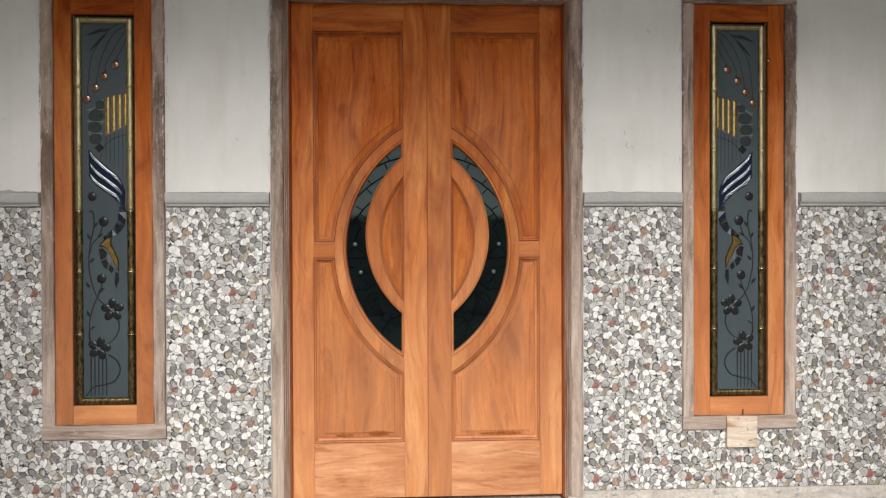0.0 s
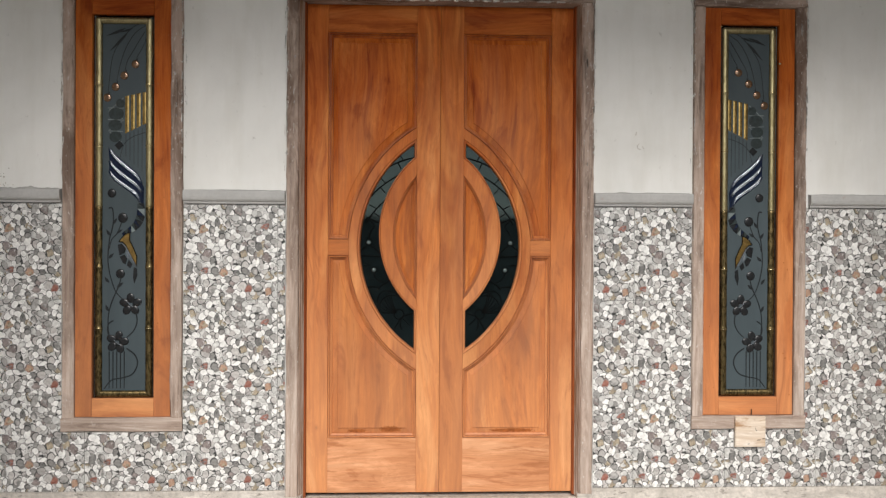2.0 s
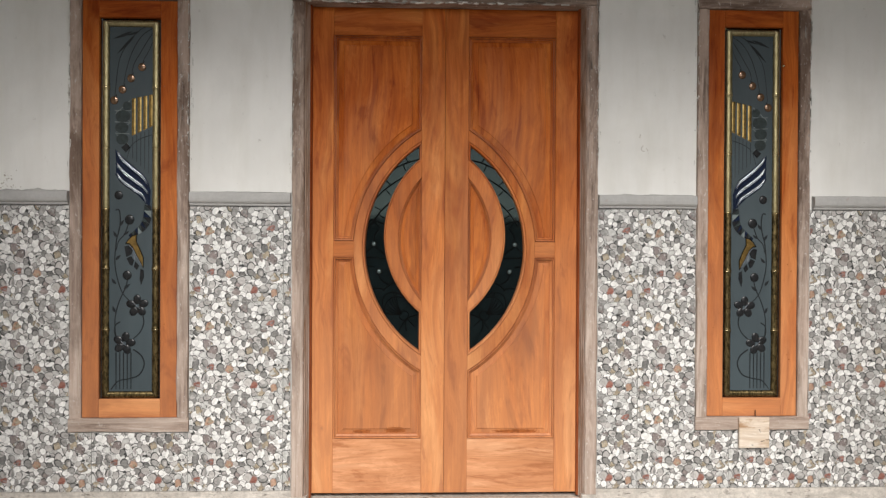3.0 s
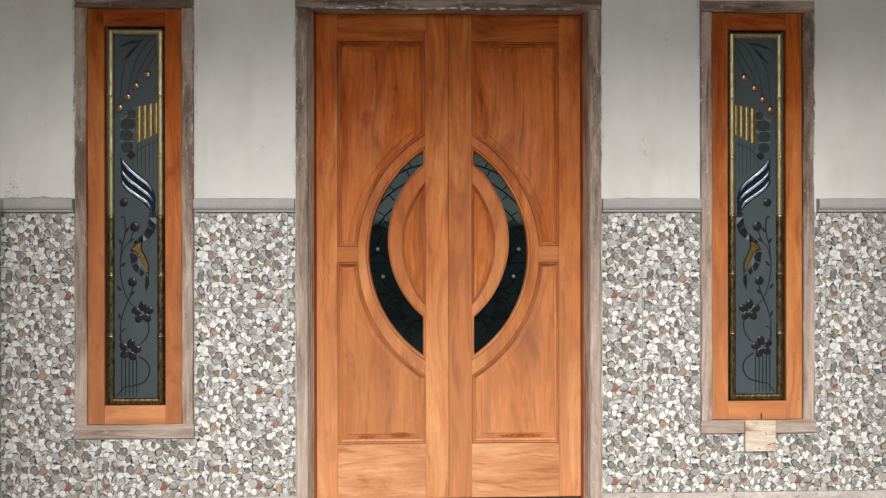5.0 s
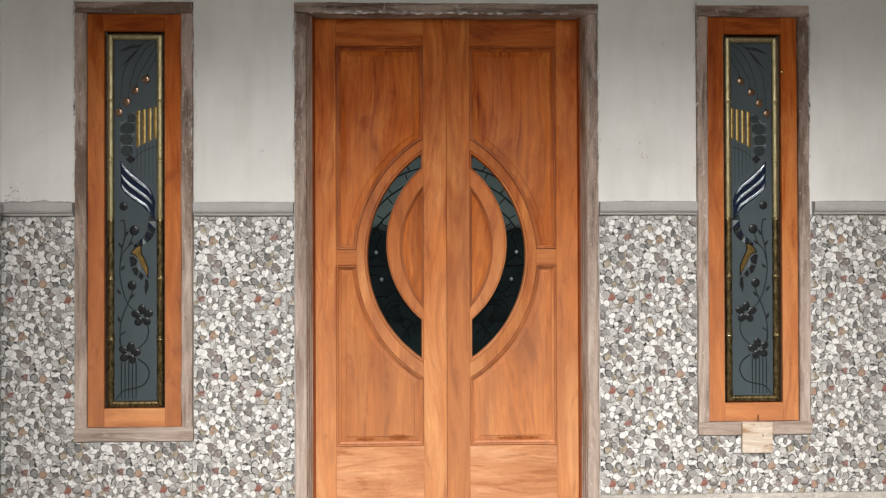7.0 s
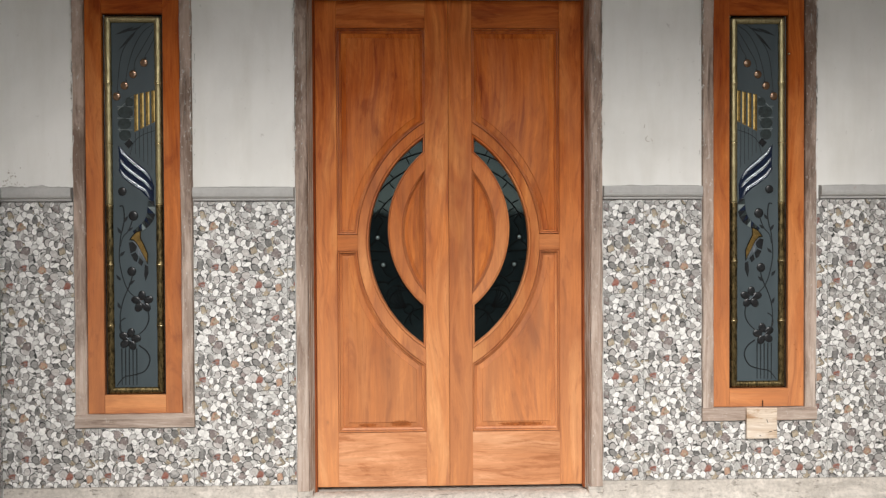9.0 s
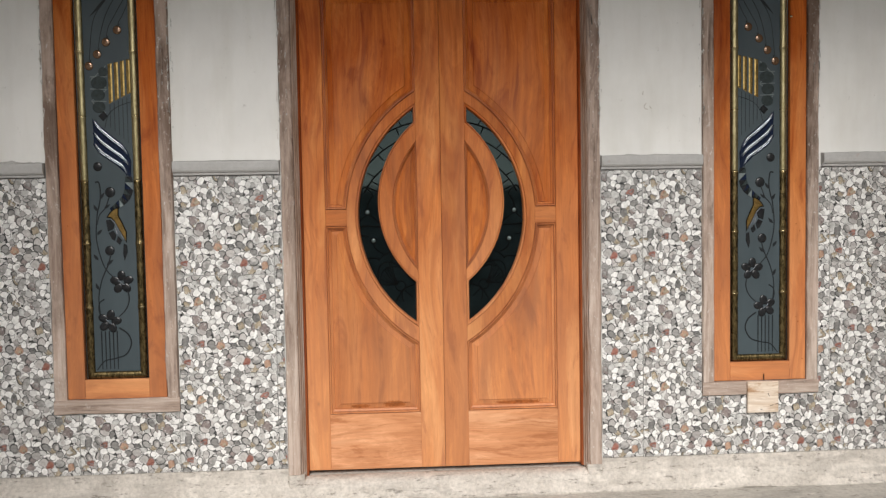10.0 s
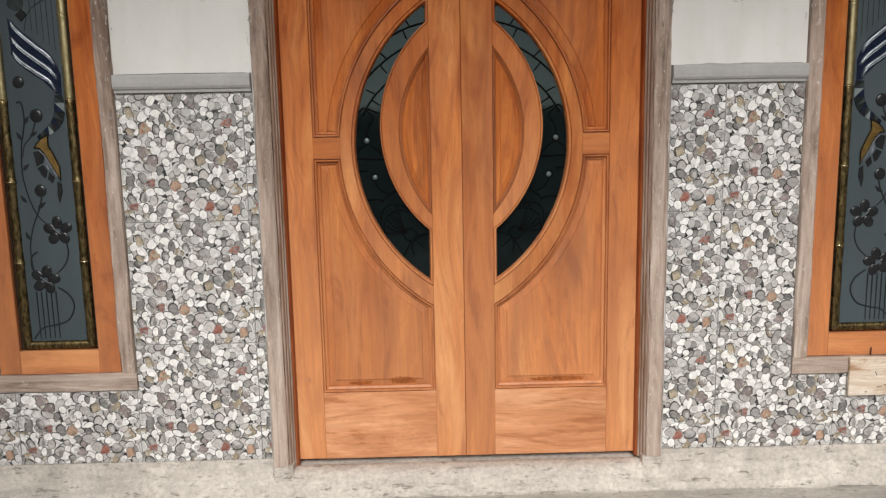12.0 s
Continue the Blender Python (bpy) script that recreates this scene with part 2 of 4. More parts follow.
def plain(name, col, rough, metal=0.0, speck=0.0, scale=60, **kw):
    m = Nodes(name)
    c = col
    if speck:
        n = m.noise(m.coords((1, 1, 1), 0.7), scale, 4, 0.65)
        c = m.mix(1.0, col, m.ramp(n, [(0.3, G3(1 - speck)), (0.7, G3(1 + speck * 0.4))]), "MULTIPLY")
        m.bump(n, 0.15, 0.001)
    return m.set(Base_Color=c, Roughness=rough, Metallic=metal, **kw)


def make_frosted():
    m = Nodes("sandblasted_glass")
    v = m.coords((1, 1, 1), 0.6)
    n = m.noise(m.coords((1, 1, 0.35), 0.6), 6, 4, 0.6)
    fine = m.noise(v, 300, 2, 0.5)
    col = m.ramp(n, [(0.3, (0.047, 0.064, 0.073)), (0.7, (0.068, 0.091, 0.103))])
    m.bump(fine, 0.08, 0.0006)
    return m.set(Base_Color=col, Roughness=0.55, Transmission_Weight=0.12, Specular_IOR_Level=0.3, Coat_Weight=0.12, Coat_Roughness=0.02)


frosted = make_frosted()
clear_dark = plain("dark_clear_glass", (0.10, 0.17, 0.18), 0.03, Transmission_Weight=1.0, IOR=1.5)
tinted = plain("tinted_door_glass", (0.015, 0.023, 0.025), 0.05, speck=0.5, scale=14, Specular_IOR_Level=0.42, Specular_Tint=(0.62, 0.80, 0.77, 1), Transmission_Weight=0.5, IOR=1.5)
ink = plain("etched_motif", (0.016, 0.019, 0.021), 0.4, speck=0.2, Specular_IOR_Level=0.25)
petal_glass = plain("dark_bevelled_glass", (0.017, 0.018, 0.020), 0.26, speck=0.4, Specular_IOR_Level=0.35)
cut_glass = plain("dark_cut_glass", (0.030, 0.042, 0.043), 0.28, speck=0.5, scale=70, Specular_IOR_Level=0.4)
navy_glass = plain("navy_bevelled_glass", (0.010, 0.017, 0.040), 0.16, speck=0.4, Specular_IOR_Level=0.25)
mirror_glass = plain("mirror_glass_and_highlight", (0.42, 0.47, 0.54), 0.16, 0.6, speck=0.35, scale=40)
edge_glass = plain("silvered_edge_glass", (0.10, 0.085, 0.07), 0.12, 0.8, speck=0.6, scale=45)


def make_brass(name, lo, hi, rough):
    m = Nodes(name)
    n = m.noise(m.coords((1, 1, 0.35), 0.7), 95, 5, 0.7, 0.8)
    col = m.mix(m.ramp(n, [(0.40, G3(0)), (0.60, G3(1))]), lo, hi)
    m.bump(n, 0.35, 0.003)
    return m.set(Base_Color=col, Metallic=0.92, Roughness=m.ramp(n, [(0.35, G3(rough + 0.14)), (0.65, G3(rough))]))


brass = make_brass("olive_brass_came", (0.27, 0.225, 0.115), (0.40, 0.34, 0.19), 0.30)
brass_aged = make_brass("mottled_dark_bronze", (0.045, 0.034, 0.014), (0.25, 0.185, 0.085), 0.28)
brass_bright = make_brass("bright_brass", (0.48, 0.38, 0.20), (0.70, 0.60, 0.38), 0.14)
pale_line = plain("clear_cut_line", (0.20, 0.235, 0.235), 0.3, speck=0.3)
gold = plain("gold_foil_glass", (0.44, 0.30, 0.105), 0.14, 0.85, speck=0.45, scale=70)
copper = plain("amber_glass_drop", (0.20, 0.115, 0.065), 0.04, 0.6, Coat_Weight=0.6)
lead = plain("lead_line", (0.004, 0.004, 0.004), 0.7, speck=0.3, Specular_IOR_Level=0.04)
pearl = plain("clear_glass_bead", (0.12, 0.16, 0.16), 0.06, 0.3)
frame_stain = wood("stained_rebate", (0.36, 0.275, 0.225), (0.29, 0.205, 0.155), (0.19, 0.125, 0.09), along="z", gloss=0.45, knots=0.2, fade=0.0)
plywood = wood("raw_plywood", (0.66, 0.555, 0.45), (0.62, 0.515, 0.415), (0.55, 0.445, 0.35), along="x", gloss=0.75, knots=0.15, sheen=0.1, fade=0.0)
stain_varnish = plain("red_brown_varnish", (0.40, 0.125, 0.036), 0.35, speck=0.5, scale=60, Specular_IOR_Level=0.15)
iron = plain("dark_iron", (0.03, 0.028, 0.026), 0.5, 0.7, speck=0.3)
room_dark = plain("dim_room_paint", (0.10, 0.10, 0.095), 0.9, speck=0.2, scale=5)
soffit_paint = plain("soffit_paint", (0.32, 0.29, 0.25), 0.9, speck=0.12, scale=4)


# ---------------------------------------------------------------- mesh helpers
def link(name, bm, material, parent=None, label="", smooth=False):
    bmesh.ops.recalc_face_normals(bm, faces=bm.faces)
    me = bpy.data.meshes.new(name)
    bm.to_mesh(me)
    bm.free()
    me.materials.append(material)
    if smooth:
        for p in me.polygons:
            p.use_smooth = True
    ob = new(name, me)
    if parent is not None:
        ob.parent = parent
    if label:
        ob["label"] = label
    return ob


def part(name, bm, material, parent, label="", smooth=False):
    return link(name, bm, material, parent, label, smooth)


def thing(name, label, category, kind="", at=(0, 0, 0), group=""):
    e = new(name)
    e.location = at
    return tagged(e, label, category, group, kind)


def box(x0, x1, y0, y1, z0, z1, bevel=0.0, bm=None):
    bm = bm or bmesh.new()
    r = bmesh.ops.create_cube(bm, size=1.0)
    for v in r["verts"]:
        v.co = Vector((x0 + (v.co.x + 0.5) * (x1 - x0), y0 + (v.co.y + 0.5) * (y1 - y0), z0 + (v.co.z + 0.5) * (z1 - z0)))
    if bevel:
        es = list({e for v in r["verts"] for e in v.link_edges})
        bmesh.ops.bevel(bm, geom=es, offset=bevel, segments=2, profile=0.6, affect="EDGES")
    return bm


def ccw(poly):
    area = sum(a[0] * b[1] - b[0] * a[1] for a, b in zip(poly, poly[1:] + poly[:1]))
    return poly if area > 0 else poly[::-1]


def inset(poly, d):
    """The outline drawn in by d (given counter-clockwise)."""
    out = []
    for i, p in enumerate(poly):
        a, b = poly[i - 1], poly[(i + 1) % len(poly)]
        e1, e2 = Vector((p[0] - a[0], p[1] - a[1])).normalized(), Vector((b[0] - p[0], b[1] - p[1])).normalized()
        n1, n2 = Vector((-e1.y, e1.x)), Vector((-e2.y, e2.x))
        mt = (n1 + n2) / max(0.25, 1 + n1.dot(n2))
        out.append((p[0] + d * mt.x, p[1] + d * mt.y))
    return out


def rings(poly, profile, y, fill_first=False, fill_last=True):
    """A relief on the outline poly in x and z (or a function that gives it drawn in by d): profile is a list of (inset, depth behind y)."""
    bm = bmesh.new()
    drawn = poly if callable(poly) else (lambda d, base=ccw(poly): inset(base, d))
    loops = [[bm.verts.new((px, y + dep, pz)) for px, pz in drawn(d)] for d, dep in profile]
    n = len(loops[0])
    for a, b in zip(loops, loops[1:]):
        for i in range(n):
            bm.faces.new((a[i], a[(i + 1) % n], b[(i + 1) % n], b[i]))
    if fill_first:
        bm.faces.new(loops[0])
    if fill_last:
        bm.faces.new(loops[-1])
    return bm


def member(poly, y, thick, edge=0.0025):
    return rings(poly, [(0, thick), (0, edge), (edge * 0.4, edge * 0.3), (edge, 0)], y, True, True)


def rect(x0, x1, z0, z1):
    return [(x0, z0), (x1, z0), (x1, z1), (x0, z1)]


def arc(cu, cz, r, u_from, top_first=True, n=30, z_min=-9, z_max=9):
    """Points of a circle about (cu, cz) from the upright u = u_from, through its far side, and back to it."""
    half = math.acos((u_from - cu) / r)
    pts = [(cu + r * math.cos(half - 2 * half * i / n), cz + r * math.sin(half - 2 * half * i / n)) for i in range(n + 1)]
    pts = [p for p in pts if z_min <= p[1] <= z_max]
    return pts if top_first else pts[::-1]


def tube(points, radius, sides=8, taper=None, squash=1.0):
    """A round bar along points; radius may vary by taper(fraction)."""
    bm = bmesh.new()
    pts = [Vector(p) for p in points]
    loops = []
    for i, p in enumerate(pts):
        d = (pts[min(i + 1, len(pts) - 1)] - pts[max(i - 1, 0)]).normalized()
        side = d.cross(Vector((0, 1, 0)))
        side = side.normalized() if side.length > 1e-4 else Vector((1, 0, 0))
        up = side.cross(d)
        r = radius * (taper(i / (len(pts) - 1)) if taper else 1)
        loops.append([bm.verts.new(p + r * (math.cos(2 * math.pi * k / sides) * side + squash * math.sin(2 * math.pi * k / sides) * up)) for k in range(sides)])
    for a, b in zip(loops, loops[1:]):
        for k in range(sides):
            bm.faces.new((a[k], a[(k + 1) % sides], b[(k + 1) % sides], b[k]))
    bm.faces.new(loops[0]), bm.faces.new(loops[-1][::-1])
    return bm


def smooth_line(ctrl, n=8):
    """A Catmull-Rom line through the control points (x, z)."""
    p = [ctrl[0], *ctrl, ctrl[-1]]
    out = []
    for i in range(1, len(p) - 2):
        for k in range(n):
            t = k / n
            out.append(tuple(0.5 * (2 * p[i][c] + (p[i + 1][c] - p[i - 1][c]) * t + (2 * p[i - 1][c] - 5 * p[i][c] + 4 * p[i + 1][c] - p[i + 2][c]) * t * t
                                    + (3 * p[i][c] - p[i - 1][c] - 3 * p[i + 1][c] + p[i + 2][c]) * t ** 3) for c in (0, 1)))
    return out + [tuple(ctrl[-1])]


def dome(cx, cz, rx, rz, y, height, tilt=0.0, n=16):
    """A cabochon of glass that bulges towards the viewer."""
    bm = bmesh.new()
    top = bm.verts.new((cx, y - height, cz))
    loops = []
    for k, f in ((0.35, 0.93), (0.65, 0.75), (0.88, 0.42), (1.0, 0.0)):
        loop = []
        for i in range(n):
            a = 2 * math.pi * i / n
            dx, dz = k * rx * math.cos(a), k * rz * math.sin(a)
            loop.append(bm.verts.new((cx + dx * math.cos(tilt) - dz * math.sin(tilt), y - height * f, cz + dx * math.sin(tilt) + dz * math.cos(tilt))))
        loops.append(loop)
    for i in range(n):
        bm.faces.new((top, loops[0][i], loops[0][(i + 1) % n]))
    for a, b in zip(loops, loops[1:]):
        for i in range(n):
            bm.faces.new((a[i], b[i], b[(i + 1) % n], a[(i + 1) % n]))
    bm.faces.new(loops[-1])
    return bm


# ---------------------------------------------------------------- walls, floor, ceiling
DOOR = (-0.650, 0.657, -0.09, 2.154)
WIN = [(-1.329, -1.0), (1.335, 1.0)]                # centre of each window, and the hand of its motif
WIN_OUT, WIN_Z0, WIN_Z1 = 0.2475, 0.283, 2.152
HOLES = [(c - WIN_OUT, c + WIN_OUT, WIN_Z0, WIN_Z1) for c, _ in WIN] + [DOOR]
X_LEFT, X_RIGHT, TOP = -1.885, 2.12, 3.07
PLASTER_Y, BACK_Y, FLOOR_Z = 0.006, 0.15, -0.105

xs = sorted({X_LEFT - 0.15, X_RIGHT, *(h[0] for h in HOLES), *(h[1] for h in HOLES)})
zs = sorted({-0.4, TOP, *(h[2] for h in HOLES), *(h[3] for h in HOLES)})


def in_hole(x, z):
    return any(h[0] < x < h[1] and h[2] < z < h[3] for h in HOLES)


bm = bmesh.new()
solid = {(i, k) for i in range(len(xs) - 1) for k in range(len(zs) - 1) if not in_hole((xs[i] + xs[i + 1]) / 2, (zs[k] + zs[k + 1]) / 2)}
for i, k in solid:
    x0, x1, z0, z1 = xs[i], xs[i + 1], zs[k], zs[k + 1]
    for y in (PLASTER_Y, BACK_Y):
        bm.faces.new([bm.verts.new(p) for p in ((x0, y, z0), (x1, y, z0), (x1, y, z1), (x0, y, z1))])
    for (di, dk), (a, b) in (((-1, 0), ((x0, z0), (x0, z1))), ((1, 0), ((x1, z0), (x1, z1))), ((0, -1), ((x0, z0), (x1, z0))), ((0, 1), ((x0, z1), (x1, z1)))):
        if (i + di, k + dk) not in solid:
            bm.faces.new([bm.verts.new(p) for p in ((a[0], PLASTER_Y, a[1]), (b[0], PLASTER_Y, b[1]), (b[0], BACK_Y, b[1]), (a[0], BACK_Y, a[1]))])
bmesh.ops.remove_doubles(bm, verts=bm.verts, dist=1e-5)
wall_north = tagged(link("wall_north", bm, plaster), "white plastered front wall with door and two window openings", "wall", kind="structure")

PORCH = -2.0
# real corner; the unseen length past the porch edge is added to shade the left
wall_west = tagged(link("wall_west", box(X_LEFT - 0.15, X_LEFT - 0.006, PORCH - 1.6, PLASTER_Y - 0.002, -0.4, TOP), plaster), "white plastered side wall of the porch", "wall", kind="structure")
# unseen wall, added to keep light off the right end of the front
wall_east = tagged(link("wall_east", box(X_RIGHT, X_RIGHT + 0.15, PORCH - 0.5, PLASTER_Y - 0.002, -0.4, TOP), slab_cement), "unseen bare cement side wall, added to darken the right end", "wall", kind="structure")
# unseen wall, added so that glass and brass mirror something dark low down
bm = box(-14, 3.0, -8.2, -8.0, -0.3, 1.5)
box(3.0, 14, -8.25, -7.95, -0.3, 2.5, bm=bm)
tagged(link("wall_south", bm, dark_backdrop), "unseen dark wall across the yard, added for the reflections", "wall", kind="structure")
# unseen ceiling and beam, added to dim the light towards the wall's top
ceiling = tagged(link("ceiling", box(X_LEFT - 0.15, X_RIGHT + 0.15, PORCH, BACK_Y, TOP, TOP + 0.1), soffit_paint), "unseen porch ceiling, added to shade the top of the front", "ceiling", kind="structure")

tagged(link("beam", box(X_LEFT - 0.15, X_RIGHT + 0.15, PORCH - 0.12, PORCH, TOP - 0.12, TOP + 0.1, 0.004), plaster), "unseen beam along the porch edge, added to block high light", "beam", kind="structure")

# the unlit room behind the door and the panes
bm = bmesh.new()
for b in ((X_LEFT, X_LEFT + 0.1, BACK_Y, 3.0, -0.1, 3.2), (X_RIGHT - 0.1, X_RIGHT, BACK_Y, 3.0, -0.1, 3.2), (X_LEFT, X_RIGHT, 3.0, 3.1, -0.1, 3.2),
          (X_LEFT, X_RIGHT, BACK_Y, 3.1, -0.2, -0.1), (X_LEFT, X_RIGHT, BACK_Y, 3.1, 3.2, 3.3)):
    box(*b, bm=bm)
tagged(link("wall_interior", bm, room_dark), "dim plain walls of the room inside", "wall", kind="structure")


def rough_sheet(name, x0, x1, profile, step, amp, material, label, category, seed):
    """A cast surface: the profile (y, z) drawn along x, with an uneven hand-made face."""
    bm = bmesh.new()
    nx = int((x1 - x0) / step)
    grid = []
    for i in range(nx + 1):
        x = x0 + (x1 - x0) * i / nx
        row = []
        for j, (y, z, a) in enumerate(profile):
            n1 = noise.noise(Vector((x * 3.1, seed + j * 0.35, 0.3))) + 0.6 * noise.noise(Vector((x * 13, seed + j * 0.9, 7.3)))
            n2 = noise.noise(Vector((x * 2.7, seed + j * 0.45, 4.1))) + 0.6 * noise.noise(Vector((x * 17, seed + j * 1.1, 2.2)))
            n1 += 0.35 * noise.noise(Vector((x * 47, seed + j * 1.9, 1.4)))
            row.append(bm.verts.new((x, y + amp * a * n1, z + amp * a * n2)))
        grid.append(row)
    for a, b in zip(grid, grid[1:]):
        for j in range(len(profile) - 1):
            bm.faces.new((a[j], b[j], b[j + 1], a[j + 1]))
    return tagged(link(name, bm, material, smooth=True), label, category, kind="structure")


sill_profile = [(0.16, -0.018, 0), (0.10, -0.024, 0.1), (0.066, -0.024, 0.1), (0.056, -0.024, 0.1), (0.048, -0.0165, 0.15), (0.03, -0.0175, 0.25), (0.014, -0.0195, 0.35), (0.003, -0.0235, 0.45), (-0.005, -0.029, 0.5), (-0.011, -0.037, 0.6), (-0.016, -0.045, 0.7),
                (-0.018, -0.06, 0.8), (-0.021, -0.075, 0.8), (-0.026, -0.088, 0.9), (-0.032, -0.096, 1.1), (-0.036, -0.101, 1.1), (-0.030, -0.108, 0.6), (-0.02, -0.125, 0)]
threshold = rough_sheet("threshold", X_LEFT, X_RIGHT, sill_profile, 0.008, 0.009, cement, "rough grey cement threshold under the door and tiles", "threshold", 2.0)
grit = random.Random(12)
for _ in range(150):
    x, f, r = grit.uniform(-1.2, 1.2), grit.betavariate(2.2, 1.2), grit.uniform(0.0025, 0.010)
    part("cement_crumb", dome(x, -0.035 - 0.060 * f, r * 1.4, r * grit.uniform(0.4, 0.8), -0.0135 - 0.017 * f * f, grit.uniform(0.0015, 0.0045), grit.uniform(-0.5, 0.5), 8), cement, threshold)
plinth_profile = [(0.0058, 0.0335, 0), (0.0046, 0.0325, 0), (0.0044, 0.020, 0.08), (0.0038, 0.008, 0.1), (0.0020, 0.0, 0.2), (-0.002, -0.02, 0.2), (-0.004, -0.04, 0.2)]
for x0, x1 in ((X_LEFT, -0.65), (0.657, X_RIGHT)):
    rough_sheet("plinth", x0, x1, plinth_profile, 0.015, 0.006, cement, "bare cement band below the wall tiles", "plinth", 5.0 + x0)

floor_profile = [(0.02, FLOOR_Z, 0)] + [(-0.08 - 0.06 * i, FLOOR_Z, 0.35) for i in range(46)]
rough_sheet("floor", X_LEFT, X_RIGHT, floor_profile, 0.06, 0.008, slab_cement, "bare grey cement porch floor", "floor", 9.0)
bm = bmesh.new()
bm.faces.new([bm.verts.new(p) for p in ((-300, -300, -0.17), (300, -300, -0.17), (300, 300, -0.17), (-300, 300, -0.17))])
tagged(link("ground", bm, earth), "bare brown earth yard", "ground", kind="structure")


# ---------------------------------------------------------------- cornice over the tiles
def cornice(name, p0, p1, along, label):
    prof = [(0.0075, 1.2405), (-0.010, 1.2405), (-0.0115, 1.247), (-0.0105, 1.249), (-0.017, 1.252), (-0.0215, 1.259), (-0.023, 1.270), (-0.022, 1.288), (-0.019, 1.2955), (0.0075, 1.298)]
    bm = bmesh.new()
    n = max(2, int((p1 - p0) / 0.03))
    loops = []
    for i in range(n + 1):
        s = p0 + (p1 - p0) * i / n
        w = 0.0012 * noise.noise(Vector((s * 9, 3.3, 1.0)))
        loops.append([bm.verts.new((s, y + w, z + w) if along == "x" else (X_LEFT - 0.0 - y, s, z + w)) for y, z in prof])
    for a, b in zip(loops, loops[1:]):
        for k in range(len(prof)):
            bm.faces.new((a[k], b[k], b[(k + 1) % len(prof)], a[(k + 1) % len(prof)]))
    bm.faces.new(loops[0]), bm.faces.new(loops[-1][::-1])
    return tagged(link(name, bm, cornice_paint), label, "trim", kind="structure", group="cornice strips")


for x0, x1 in ((X_LEFT + 0.002, -1.580), (-1.076, -0.654), (0.660, 1.083), (1.597, X_RIGHT)):
    cornice("trim", x0, x1, "x", "grey moulded cement cornice strip above the tiles")
def mortar_lip(x0, x1, high, seed):
    """A rough ridge of mortar left along the top of a cornice strip."""
    bm = bmesh.new()
    n = int((x1 - x0) / 0.008)
    loops = []
    for i in range(n + 1):
        x = x0 + (x1 - x0) * i / n
        h = high * max(0.05, 0.55 + noise.noise(Vector((x * 16, seed, 0))) + 0.4 * noise.noise(Vector((x * 60, seed, 3)))) * math.sin(math.pi * min(1, max(0, (i + 1) / (n + 2)))) ** 0.4
        loops.append([bm.verts.new(q) for q in ((x, 0.008, 1.2965), (x, -0.012, 1.2970), (x, -0.008, 1.2975 + 0.4 * h), (x, 0.0035, 1.2975 + h), (x, 0.008, 1.298 + h))])
    for a, b in zip(loops, loops[1:]):
        for k in range(4):
            bm.faces.new((a[k], b[k], b[k + 1], a[k + 1]))
    return tagged(link("trim", bm, grout), "rough ridge of mortar along the cornice top", "trim", kind="structure")


speck = random.Random(5)
for _ in range(26):
    x, z, r = X_LEFT + 0.012 + abs(speck.gauss(0, 0.045)), 1.305 + abs(speck.gauss(0, 0.035)), speck.uniform(0.0015, 0.005)
    part("mortar_speck", dome(x, z, r, r * speck.uniform(0.4, 1.0), PLASTER_Y, 0.0012, speck.uniform(0, 3), 7), cement, wall_north)
for pts in (((0.855, 1.512), (0.846, 1.500), (0.850, 1.489), (0.862, 1.486)), ((0.868, 1.500), (0.876, 1.488)), ((0.842, 1.56), (0.839, 1.545))):
    line = smooth_line(pts, 5)
    part("scratch", tube([(x, PLASTER_Y, z) for x, z in line], 0.0016, 5), cement, wall_north)

mortar_lip(X_LEFT + 0.01, -1.59, 0.011, 1.0), mortar_lip(0.70, 1.07, 0.005, 2.0), mortar_lip(-1.07, -0.67, 0.0035, 3.0), mortar_lip(1.62, 2.05, 0.004, 4.0)
cornice("trim", PORCH, -0.024, "y", "grey moulded cement cornice strip above the tiles")


# ---------------------------------------------------------------- door frame
def strip(profile, ends, upright=True, wear=0.0, seed=0.0, step=0.05):
    """A frame timber: the profile (across, y) drawn along z (upright) or x."""
    bm = bmesh.new()
    n = max(2, int((ends[1] - ends[0]) / step))
    loops = []
    for i in range(n + 1):
        s = ends[0] + (ends[1] - ends[0]) * i / n
        loop = []
        for k, (a, y) in enumerate(profile):
            w = wear * noise.noise(Vector((s * 7, k * 0.8, seed))) + 0.5 * wear * noise.noise(Vector((s * 31, k * 1.7, seed + 5)))
            loop.append(bm.verts.new((a + w, y + 0.5 * w, s) if upright else (s, y + 0.5 * w, a + w)))
        loops.append(loop)
    for a, b in zip(loops, loops[1:]):
        for k in range(len(profile)):
            bm.faces.new((a[k], b[k], b[(k + 1) % len(profile)], a[(k + 1) % len(profile)]))
    bm.faces.new(loops[0]), bm.faces.new(loops[-1][::-1])
    return bm


door_frame = thing("door_frame", "weathered grey-brown timber door frame with stepped rebate", "door frame", "structure")
jamb_prof = [(0.0, 0.14), (0.0, 0.0), (0.003, -0.006), (0.046, -0.006), (0.050, -0.003), (0.052, 0.005), (0.0523, 0.14)]
stop_prof = [(0.0525, 0.13), (0.0525, 0.0065), (0.0555, 0.0065), (0.0585, 0.010), (0.0592, 0.020), (0.0635, 0.0225), (0.0645, 0.034), (0.0690, 0.037), (0.0700, 0.062), (0.0700, 0.13)]
part("jamb", strip([(DOOR[0] + a, y) for a, y in jamb_prof], (-0.03, DOOR[3] - 0.0472), True, 0.0034, 1.0, 0.02), grey_up, door_frame)
